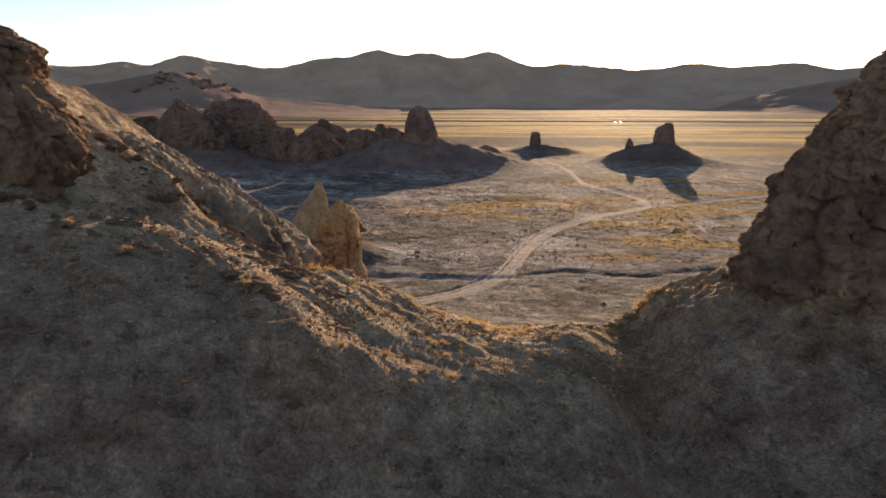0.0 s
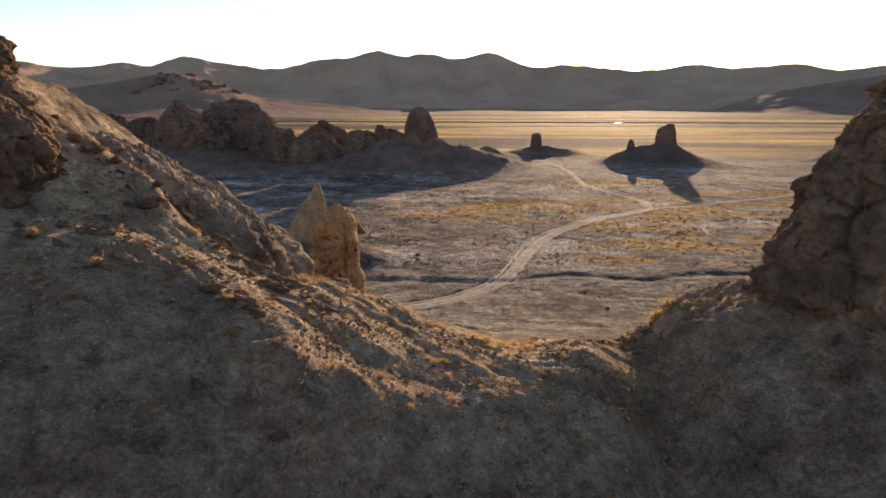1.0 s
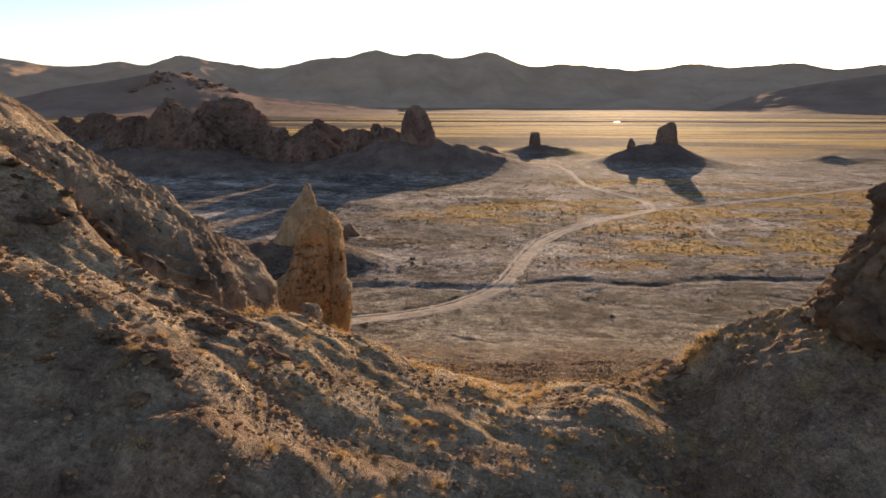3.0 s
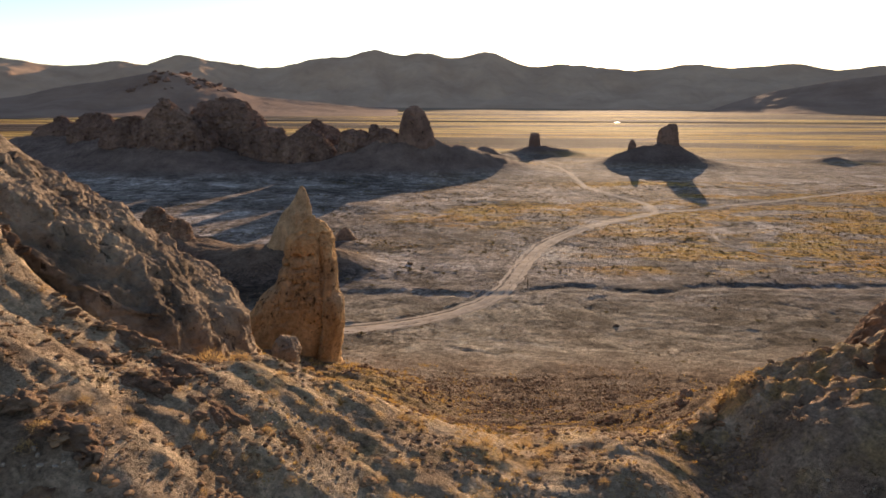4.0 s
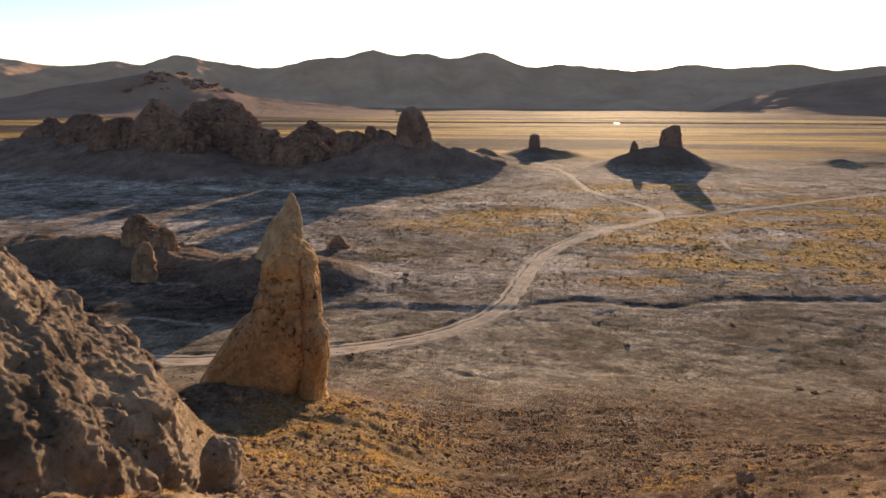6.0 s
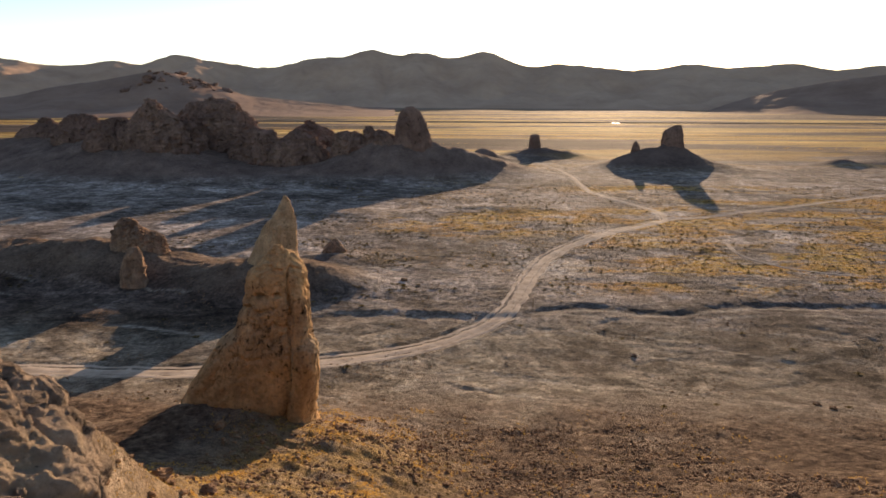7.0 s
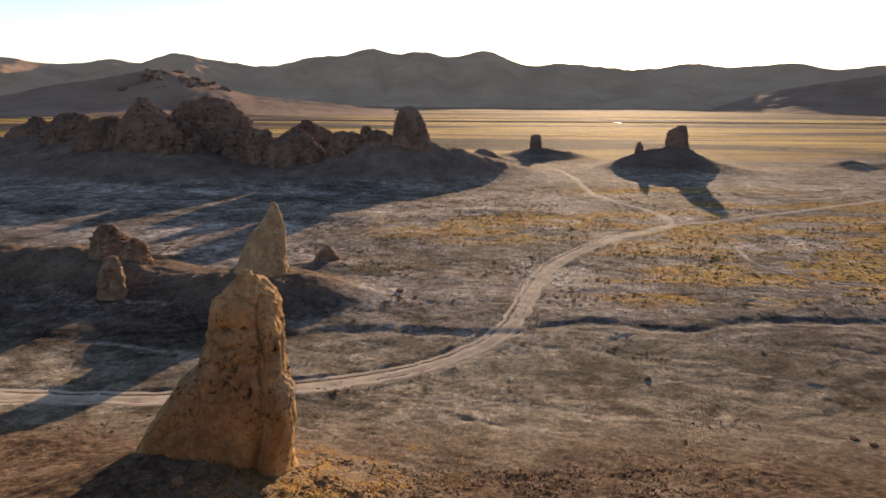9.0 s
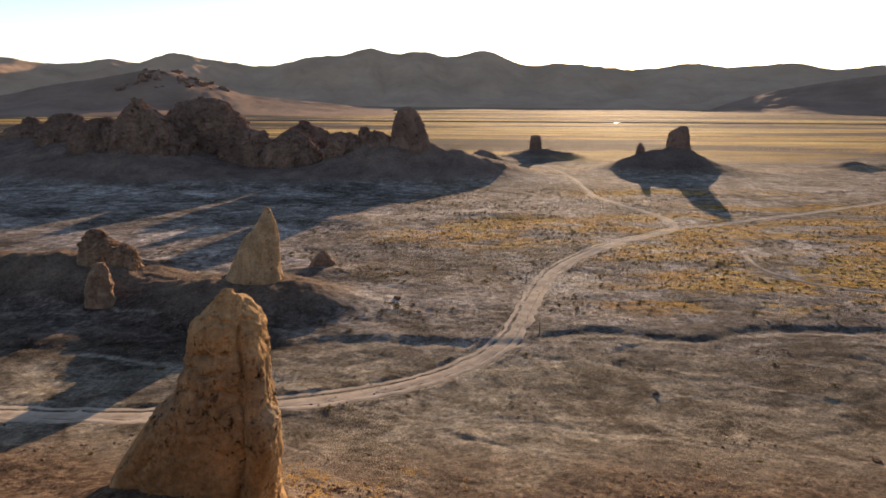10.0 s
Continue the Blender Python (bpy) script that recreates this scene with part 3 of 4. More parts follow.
def build_road(points, half, label):
    p = line_points(points, 1.2)
    t = np.gradient(p, axis=0)
    t /= np.linalg.norm(t, axis=1)[:, None]
    side = np.stack([t[:, 1], -t[:, 0]], 1)
    across = np.linspace(-1, 1, 11)
    ragged = 1 + 0.5 * fbm(np.arange(len(p)) / 5.0, half, 2.0, 3)
    ragged2 = 1 + 0.5 * fbm(np.arange(len(p)) / 5.0, half + 40, 6.0, 3)
    w = half * np.where(across[None] > 0, ragged[:, None], ragged2[:, None]) * across[None]
    x = p[:, 0, None] + side[:, 0, None] * w
    y = p[:, 1, None] + side[:, 1, None] * w
    z = road_level(x, y) - 0.03 - 0.10 * (np.abs(np.abs(across) - 0.45) < 0.15) + 0.04 * fbm(x / 2, y / 2, 1.0, 2) - 0.16 * (np.abs(across) > 0.9)
    mesh = quads_mesh("road", np.stack([x, y, z], -1).reshape(-1, 3), grid_quads(len(p), len(across)), ROAD)
    tagged(new("road", mesh), label, "dirt road", kind="structure")


build_road(MAIN_ROAD, 3.4, "pale packed dirt road winding over the plain")
build_road(EAST_ROAD, 2.2, "pale dirt road running off over the plain")
build_road(NORTH_ROAD, 2.0, "narrow pale dirt road to the far rock tower")
build_road(SIDE_TRACK, 0.9, "faint pale wheel track over the plain")

# ---- mountains ----
# azimuth and height of the skyline, in degrees
SKYLINE = [(-60, 2.6), (-48, 2.9), (-36, 2.56), (-32.7, 2.14), (-30.7, 2.16), (-28.3, 2.56), (-26.5, 2.31), (-23.6, 3.16), (-21.9, 2.85), (-20.1, 2.58), (-16.5, 2.28), (-12.8, 3.07), (-9.9, 3.35), (-7.7, 3.89), (-6, 3.44), (-3.6, 3.64), (-1.1, 3.24), (1.9, 3.71), (5.2, 2.6), (8.6, 2.7), (13.3, 2.24), (16, 2.25), (18.6, 2.65), (21.6, 2.3), (26.7, 2.52), (28.8, 2.1), (32, 2.34), (45, 2.8), (60, 2.5)]
LEFT_HILL = [(-60, 0.2), (-40, -0.6), (-36, -0.3), (-32.4, 0.5), (-28.4, 1.2), (-24.3, 1.79), (-22.2, 1.2), (-19.2, 0.15), (-14.6, -0.45), (-8.8, -1.0), (-6, -1.2)]
RIGHT_HILL = [(12, -2.4), (16.5, -1.9), (20.3, -1.0), (23.9, 0.2), (28.1, 1.1), (32.3, 1.7), (45, 1.6), (60, 0.2)]


def build_range(name, label, profile, near, crest, far, rough, material):
    """A range of hills whose crest stands at one distance from the camera's way."""
    az0, az1 = profile[0][0], profile[-1][0]
    az = np.linspace(az0, az1, int((az1 - az0) * 7))
    u = np.r_[np.linspace(0, 1, 60), np.linspace(1.03, 1.6, 14)]
    rr = np.where(u <= 1, near + (crest - near) * u, crest + (far - crest) * (u - 1) / 0.6)
    top = 53 + crest * np.tan(np.radians(knots(az, profile)))
    a, r = np.meshgrid(np.radians(az), rr)
    uu = np.broadcast_to(u[:, None], a.shape)
    x, y = r * np.sin(a), r * np.cos(a) + 23
    spur = billow(x / 420, y / 900, 1.1, 4) - 0.3
    shape = np.where(uu <= 1, 0.25 * uu + 0.75 * uu**1.9, 1 - 1.3 * np.maximum(uu - 1, 0) ** 1.2)
    gate = np.clip(uu * (1.04 - uu) * 4, 0, 1) * (uu < 1)
    z = top[None] * shape + rough * spur * gate * smooth(5, 90, top[None]) - 8 * (1 - smooth(0, 0.05, uu))
    z += 5 * fbm(x / 90, y / 90, 4.0, 3) * smooth(0.1, 0.9, uu) * (rough / 60)
    mesh = quads_mesh(name, np.stack([x, y, z], -1).reshape(-1, 3), grid_quads(len(u), len(az)), material)
    tagged(new(name, mesh), label, "mountains", kind="structure")


build_range("backdrop_mountains", "long range of bare brown desert mountains", SKYLINE, 3000, 4200, 4800, 110, MOUNTAIN)
build_range("backdrop_hill", "bare dark hill with a stony top", LEFT_HILL, 1700, 2250, 2900, 60, HILLSIDE)
build_range("backdrop_foothill", "bare brown foothill below the mountains", RIGHT_HILL, 2500, 3100, 4400, 50, HILLSIDE)


# ---- rocks ----
def weathering(x, y, zz, size, o, blocks):
    """How far the weather left each place of a rock's face standing out."""
    q = (x / size + o, y / size - o, zz / size)
    push = 0.9 * (billow(*q, 4, 0.52) - 0.45) + 0.8 * fbm(q[0] / 2.7, q[1] / 2.7, q[2] / 2.7, 2)
    crack = np.exp(-((perlin(q[0] * 0.55 + 7, q[1] * 0.55, q[2] * 0.22) / 0.045) ** 2))
    ledge = perlin(q[0] * 0.2, q[1] * 0.2, q[2] * 1.3)
    wx, wy, wz = (v + 0.35 * perlin(q[0] * 0.9 + k, q[1] * 0.9, q[2] * 0.9 - k) for k, v in zip((3.0, 11.0, 19.0), q))
    block, gap = cells(wx * 1.1, wy * 1.1, wz * 0.75)
    small, split = cells(wx * 2.9 + 5, wy * 2.9, wz * 2.2)
    seam = np.exp(-((perlin(q[0] * 0.2 + 4, q[1] * 0.2, q[2] * 0.8) / 0.03) ** 2))
    pits = smooth(0.16, 0.38, perlin(q[0] * 2.1 + 9, q[1] * 2.1, q[2] * 1.6))
    push = push - 0.38 * crack + 0.35 * ledge - 0.22 * seam - 0.2 * pits + 0.30 * fbm(q[0] * 3.1, q[1] * 3.1, q[2] * 3.1, 3, 0.62) + 0.16 * (billow(q[0] * 5.1, q[1] * 5.1, q[2] * 4.1, 2) - 0.4)
    return push + blocks * (0.75 * (block - 0.5) + 0.28 * (small - 0.5) - 0.16 * np.exp(-((gap / 0.06) ** 2)) - 0.05 * np.exp(-((split / 0.08) ** 2)))


def shelf_rock(name, label, centre, half, turn, top, wall, material, bulge, size, around, up, seed, ribs=0.0):
    """A rock whose top follows a sloping sheet, with steep broken sides."""
    s = np.linspace(0.004, 1, up)[:, None]
    th = np.linspace(0, 2 * np.pi, around, endpoint=False)[None]
    c, sn = np.cos(th), np.sin(th)
    k = (np.abs(c) ** 3.4 + np.abs(sn) ** 3.4) ** (-1 / 3.4)
    fall = np.clip((s - 0.55) / 0.45, 0, 1)
    r = np.where(s < 0.55, 0.86 * s / 0.55, 0.86 + 0.14 * fall**0.75)
    u, v = half[0] * k * c * r, half[1] * k * sn * r
    ct, st = math.cos(radians(turn)), math.sin(radians(turn))
    x, y = centre[0] + u * ct - v * st, centre[1] + u * st + v * ct
    z = top(x, y) - 0.3 - 1.3 * smooth(0.4, 0.9, r) - wall * fall**1.2
    # outward normals of the smooth shape
    p = np.stack([x, y, z], -1)
    along = np.roll(p, -1, 1) - np.roll(p, 1, 1)
    down = np.gradient(p, axis=0)
    n = np.cross(down, along)
    n /= np.linalg.norm(n, axis=-1, keepdims=True) + 1e-9
    n[:3] = (0, 0, 1)
    push = weathering(x, y, z, size, seed * 13.7, 0.6)
    if ribs:
        # sharp ribs that run down the face, with hollows between them
        across = (x * 0.5 + y * 0.85) + 1.8 * perlin(x / 5, y / 5, z / 5)
        edge = 1 - 2.2 * np.abs(perlin(across / 4.0, z / 12, x / 16)) + 0.5 * (1 - 2.2 * np.abs(perlin(across / 1.6 + 5, z / 5, x / 7)))
        push = push + ribs * (edge - 0.8)
    p = p + n * (bulge * push)[..., None]
    mesh = quads_mesh(name, p.reshape(-1, 3), grid_quads(up, around, True), material)
    return tagged(new(name, mesh), label, "rock")


def rock(name, label, rings, material, bulge=1.0, size=2.0, around=120, up=100, seed=0.0, group="", squareness=2.4, turn=0.0, blocks=0.6, seams=(), ribs=0.0, fissures=()):
    """A rock that stands on the ground. Rings from the foot to the top: height, centre x and y, half widths along x and y."""
    rings = np.array(rings, float)
    zs = np.linspace(0, 1, up)
    s = np.linspace(0, 1, len(rings))
    ring = [knots(zs, list(zip(s, rings[:, k]))) for k in range(5)]
    th = np.linspace(0, 2 * np.pi, around, endpoint=False)
    c, sn = np.cos(th), np.sin(th)
    k = (np.abs(c) ** squareness + np.abs(sn) ** squareness) ** (-1 / squareness)
    # the crown closes in a rounded cap
    cap = 9
    lift = np.linspace(0, 1, cap + 1)[1:]
    z = np.r_[ring[0], ring[0][-1] + 0.55 * min(ring[3][-1], ring[4][-1]) * np.sin(lift * np.pi / 2)]
    shrink = np.r_[np.ones(up), np.cos(lift * np.pi / 2 * 0.985)]
    cx, cy, rx, ry = (np.r_[v, np.full(cap, v[-1])] for v in ring[1:])
    dx, dy = (k * c)[None] * (rx * shrink)[:, None], (k * sn)[None] * (ry * shrink)[:, None]
    if turn:
        ct, st = math.cos(radians(turn)), math.sin(radians(turn))
        dx, dy = dx * ct - dy * st, dx * st + dy * ct
    x, y = cx[:, None] + dx, cy[:, None] + dy
    zz = np.broadcast_to(z[:, None], x.shape).copy()
    o = seed * 13.7
    nx, ny = dx / (rx[:, None] + 0.01), dy / (ry[:, None] + 0.01)
    length = np.hypot(nx, ny) + 1e-6
    nx, ny = nx / length, ny / length
    nz = (1 - shrink)[:, None] * np.ones_like(nx)
    push = weathering(x, y, zz, size, o, blocks)
    q = (x / size + o, y / size - o, zz / size)
    for level, depth in seams:
        off = (zz - level - 1.1 * perlin(x / 2.2 + level, y / 2.2, 0.7) - 0.35 * perlin(x / 0.6, y / 0.6, level)) / 0.26
        push = push - depth * np.exp(-(off**2)) * smooth(-0.25, 0.1, perlin(x / 1.7, y / 1.7, zz / 1.7 + level))
    for at, low, high, depth in fissures:
        off = (x - at - 0.7 * perlin(zz / 3.1, y / 4, at) - 0.25 * perlin(zz / 0.8, y, at)) / 0.20
        push = push - depth * np.exp(-(off**2)) * smooth(low, low + 1.5, zz) * smooth(high, high - 1.5, zz)
    if ribs:
        # sharp ribs that run down the face, with smooth hollows between them
        across, along = zz * 0.8 + x * 0.62 + 1.6 * perlin(x / 5, y / 5, zz / 5), (x * 0.8 - zz * 0.62)
        edge = 1 - 2.2 * np.abs(perlin(across / 4.2, along / 11, y / 7)) + 0.5 * (1 - 2.2 * np.abs(perlin(across / 1.7 + 5, along / 5, y / 3)))
        push = push + ribs * (edge - 0.8)
    push = bulge * push
    x, y, zz = x + nx * push, y + ny * push, zz + nz * push + 0.25 * bulge * fbm(q[0] * 1.3, q[1] * 1.3, 3.0 + q[2], 2) * nz
    verts = np.stack([x, y, zz], -1).reshape(-1, 3)
    mesh = quads_mesh(name, verts, grid_quads(up + cap, around, True), material)
    return tagged(new(name, mesh), label, "rock", group)


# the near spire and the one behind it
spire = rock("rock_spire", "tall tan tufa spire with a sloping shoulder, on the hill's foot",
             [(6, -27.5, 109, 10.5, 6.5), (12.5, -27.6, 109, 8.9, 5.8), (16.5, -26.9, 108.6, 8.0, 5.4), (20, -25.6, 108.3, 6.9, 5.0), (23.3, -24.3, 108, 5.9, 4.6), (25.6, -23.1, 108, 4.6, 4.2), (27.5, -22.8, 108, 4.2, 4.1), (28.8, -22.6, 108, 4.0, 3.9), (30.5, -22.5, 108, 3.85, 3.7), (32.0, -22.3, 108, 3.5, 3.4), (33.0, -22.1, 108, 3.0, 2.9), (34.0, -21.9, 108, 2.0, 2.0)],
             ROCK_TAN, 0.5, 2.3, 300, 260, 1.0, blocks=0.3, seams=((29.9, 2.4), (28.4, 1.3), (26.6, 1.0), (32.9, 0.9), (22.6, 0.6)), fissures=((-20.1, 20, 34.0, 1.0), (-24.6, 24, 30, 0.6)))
for piece in (
    rock("slab", "", [(10, -20.6, 106.4, 1.5, 2.4), (15, -19.9, 106.0, 1.7, 2.5), (19, -19.1, 105.7, 1.7, 2.4), (23.4, -18.8, 105.6, 1.5, 2.2), (24.8, -19.1, 105.9, 0.9, 1.5)], ROCK_TAN, 0.35, 1.4, 90, 80, 41.0),
    rock("slab", "", [(22, -19.5, 106.0, 1.2, 2.2), (26, -19.3, 106.1, 1.15, 2.0), (29.5, -19.4, 106.3, 1.05, 1.8), (32.0, -19.9, 106.7, 0.7, 1.3)], ROCK_TAN, 0.3, 1.2, 80, 70, 42.0),
    rock("slab", "", [(12, -33.0, 106.4, 2.6, 2.4), (17, -31.8, 106.0, 2.2, 2.2), (20.5, -29.8, 105.8, 1.9, 1.8), (22.6, -28.2, 105.9, 1.1, 1.2)], ROCK_TAN, 0.4, 1.6, 80, 60, 43.0),
):
    piece.parent = spire
    del piece["category"]
rock("rock_spire", "pointed tan tufa spire on a low mound",
     [(3, -55, 209, 9.2, 6.5), (8, -53.8, 209, 7.0, 5.4), (12.5, -52.7, 209, 5.7, 4.4), (17, -51.5, 209, 4.5, 3.6), (20.5, -50.2, 209, 2.9, 2.5), (23.8, -49.8, 209, 1.5, 1.3), (25.6, -49.9, 209, 0.6, 0.6)],
     ROCK_DUN, 0.6, 2.8, 140, 110, 2.0, blocks=0.4)
rock("cap_stone", "small rounded tan stone perched on the spire's top", [(34.3, -21.2, 107.4, 0.5, 0.5), (34.8, -21.2, 107.4, 0.55, 0.5), (35.1, -21.2, 107.4, 0.35, 0.35)], ROCK_TAN, 0.2, 0.6, 32, 16, 33.0)
rock("cap_stone", "small tan boulder perched on the spire's top", [(34.2, -22.2, 107.6, 0.9, 0.9), (34.9, -22.2, 107.6, 1.05, 0.95), (35.5, -22.1, 107.6, 0.7, 0.7)], ROCK_TAN, 0.3, 0.8, 48, 24, 3.0)

# crags at the two sides of the saddle, and the outcrop beyond it
rock("rock_crag", "dark brown craggy tufa cliff over the slope",
     [(42, -33.4, 40.5, 8.6, 6.2), (46.5, -33.4, 40, 8.0, 5.4), (48.5, -33.2, 39.7, 8.3, 4.9), (50, -33.2, 39.6, 8.3, 4.7), (51.5, -33.2, 39.6, 7.7, 4.5), (53, -33.4, 40, 6.9, 4.3), (54.5, -33.6, 40.5, 6.1, 4.2), (56.2, -33.8, 40.8, 6.1, 3.8), (57.1, -34.4, 41, 5.2, 2.6)],
     ROCK_BROWN, 0.95, 2.4, 340, 240, 4.0, blocks=1.0)
rock("rock_crag", "dark knobbly tufa crag rising beside the saddle",
     [(35, 37, 46, 13.0, 7.0), (40, 33.2, 45, 13.6, 6.8), (43, 32, 44.6, 12.3, 6.0), (46, 32.2, 44.4, 10.8, 5.2), (49, 32.6, 44.2, 9.9, 4.7), (51, 32.8, 44.2, 9.4, 4.4), (52.5, 33.2, 44.2, 8.8, 4.2), (54.5, 33.4, 44.2, 7.9, 3.8), (56.2, 33.8, 44.2, 6.9, 3.2), (57.2, 34.4, 44.2, 5.0, 2.6)],
     ROCK_BROWN, 1.05, 2.4, 360, 260, 5.0, blocks=1.0)
shelf_rock("rock_outcrop", "dark grey ribbed rock outcrop along the ridge", (-22.1, 52.5), (9.8, 7.4), -10.0, shoulder_top, 10.0, ROCK_GREY, 0.62, 2.2, 480, 280, 6.0, ribs=0.9)
rock("boulder", "squat dark boulder at the outcrop's foot",
     [(34.6, -10.7, 53.4, 1.1, 1.0), (36.2, -10.7, 53.4, 1.0, 0.9), (37.4, -10.6, 53.4, 0.85, 0.85), (38.0, -10.6, 53.4, 0.7, 0.7)], ROCK_GREY, 0.3, 0.9, 80, 50, 7.0, squareness=3.5)
rock("rock_outcrop", "reddish brown rock knob standing behind the bank",
     [(33, 27.2, 54, 4.4, 3.2), (37.5, 27.2, 54, 3.9, 2.8), (39.6, 27.8, 54, 3.3, 2.5), (41.2, 28.6, 54, 2.6, 2.2), (42.4, 29.2, 54, 1.8, 1.8)], ROCK_BROWN, 0.6, 1.8, 150, 80, 8.0, blocks=0.6)

# rocks on the low mounds beyond the spire
rock("rock_outcrop", "dark brown jagged rock on a low mound",
     [(3, -100.5, 222, 9.4, 6), (8, -100.6, 222, 8.0, 5.2), (11.5, -101.2, 222, 6.2, 4.4), (13.6, -102.2, 222, 3.8, 2.8), (15.2, -102.6, 222, 1.7, 1.5)], ROCK_BROWN, 1.3, 2.2, 150, 100, 9.0, blocks=1.3)
rock("rock_outcrop", "dark brown jagged rock on a low mound",
     [(3, -94, 220, 4.6, 4), (8, -94, 220, 4.0, 3.4), (11, -93.8, 220, 2.8, 2.4), (12.4, -93.6, 220, 1.4, 1.2)], ROCK_BROWN, 0.9, 1.8, 110, 70, 10.0, blocks=1.3)
rock("boulder", "leaning brown boulder on a low mound", [(1, -91.4, 202, 3.8, 3.2), (6, -91.4, 202, 3.1, 2.7), (9.5, -91.0, 202, 2.5, 2.2), (11.4, -90.8, 202, 1.6, 1.4)], ROCK_BROWN, 0.6, 1.8, 72, 44, 11.0)
rock("boulder", "small brown rock stump among scrub", [(0, -43.5, 243.5, 4.4, 3.4), (2.4, -43.5, 243.5, 3.6, 2.8), (4.4, -43.3, 243.5, 2.2, 1.9), (5.4, -43.2, 243.5, 1.0, 1.0)], ROCK_BROWN, 0.5, 1.5, 64, 36, 12.0)

# the massif and the towers beyond the road
FAR = [
    ("rock_massif", "broad weathered rock massif in shade", (-211, 468), 2, 48, (26, 17), (5, 5), 13),
    ("rock_massif", "broad weathered rock massif in shade", (-178, 506), 2, 45, (31, 21), (18, 11), 14),
    ("rock_massif", "broad weathered rock massif in shade", (-192, 516), 2, 44, (28, 21), (15, 9), 15),
    ("rock_massif", "lower weathered rock massif in shade", (-243, 478), 2, 35, (25, 16), (9, 6), 16),
    ("rock_massif", "lower weathered rock massif in shade", (-196, 478), 8, 33, (18, 14), (8, 6), 17),
    ("rock_massif", "low rock ridge with a knobbed top", (-346, 556), 8, 31, (30, 18), (7, 5), 18),
    ("rock_massif", "low rock ridge with a knobbed top", (-296, 530), 8, 34, (30, 18), (12, 8), 27),
    ("rock_massif", "low pale rock ridge with a knobbed top", (-137, 606), 6, 29, (28, 18), (5, 5), 19),
    ("rock_massif", "low rock ridge beside the tower", (-78, 480), 6, 26, (17, 13), (10, 7), 20),
    ("rock_massif", "low rock ridge beside the tower", (-58, 478), 6, 25, (20, 13), (12, 8), 21),
    ("rock_massif", "low pointed rock ridge between massif and tower", (-114, 481), 2, 29, (24, 15), (5, 4), 28),
    ("rock_massif", "low rock ridge between massif and tower", (-146, 486), 2, 26, (22, 15), (12, 8), 29),
    ("rock_tower", "stubby rock tower on a ridge", (-64, 477), 14, 32, (6.5, 5), (3.2, 2.8), 22),
]
for kind, label, (cx, cy), low, high, (rx, ry), (tx, ty), seed in FAR:
    steps = [(0.0, 1.0), (0.35, 0.9), (0.6, 0.72), (0.82, 0.42), (1.0, 0.0)]
    rock(kind, label, [(low + (high - low) * f, cx + (rx * 0.08) * math.sin(seed + 3 * f), cy, tx + (rx - tx) * w, ty + (ry - ty) * w) for f, w in steps],
         ROCK_FAR, 3.2, 6.0, 190, 110, float(seed), "rocks of the massif", blocks=1.1)
rock("rock_tower", "rounded dark rock tower on a ridge",
     [(12, -35.2, 477, 17.5, 12), (21, -35.0, 477, 14.4, 10.5), (29, -35.2, 477, 11.8, 9), (36.5, -35.8, 477, 9.8, 7.6), (41.0, -36.2, 477, 7.8, 6), (43.8, -36.4, 477, 5.8, 4.6), (45.2, -36.4, 477, 3.6, 3.0)], ROCK_FAR, 1.4, 5.0, 110, 80, 23.0)
rock("rock_tower", "square rock tower on a broad cone of rubble",
     [(9, 163.6, 540, 10.5, 9), (15.5, 163.8, 540, 8.8, 7.4), (21.5, 163.6, 540, 7.8, 6.4), (26.5, 163.6, 540, 7.2, 5.8), (29.2, 164.6, 540, 5.8, 4.8), (31.0, 166.2, 540, 3.6, 3.0)], ROCK_FAR, 0.8, 4.0, 90, 60, 24.0, squareness=3.4)
rock("rock_spire", "slim rock spire beside the rubble cone",
     [(2, 134, 532, 6.6, 5), (7, 134, 532, 5.3, 4.2), (12, 133.6, 532, 3.9, 3.2), (17, 133.3, 532, 2.8, 2.3), (19.8, 133.3, 532, 1.3, 1.2)], ROCK_FAR, 0.8, 3.0, 72, 50, 25.0)
rock("rock_tower", "small square rock tower on a low mound",
     [(4, 65.5, 620, 6.4, 5), (9, 65.5, 620, 5.6, 4.6), (14, 65.3, 620, 5.0, 4.2), (18.3, 65.4, 620, 4.2, 3.6)], ROCK_FAR, 0.7, 3.0, 72, 44, 26.0)


# ---- knobs and ribs of the near rocks ----
def lump_mesh(name, material, seed, flat=0.8, around=32, up=20):
    """A rounded, pitted knob of rock, about 2 m across."""
    th = np.linspace(0, 2 * np.pi, around, endpoint=False)
    ph = np.linspace(0.02, np.pi - 0.02, up)
    x = np.sin(ph)[:, None] * np.cos(th)
    y = np.sin(ph)[:, None] * np.sin(th)
    z = np.cos(ph)[:, None] * np.ones_like(th)
    r = 0.72 + 0.75 * (billow(x * 1.3 + seed * 3.1, y * 1.3, z * 1.3 - seed, 3) - 0.1) + 0.3 * fbm(x * 0.8, y * 0.8 + seed, z * 0.8, 2)
    block, gap = cells(x * 1.5 + seed, y * 1.5, z * 1.5)
    r = r * (0.74 + 0.46 * block - 0.1 * np.exp(-((gap / 0.12) ** 2)))
    return quads_mesh(name, np.stack([x * r, y * r, z * r * flat], -1).reshape(-1, 3), grid_quads(up, around, True), material)


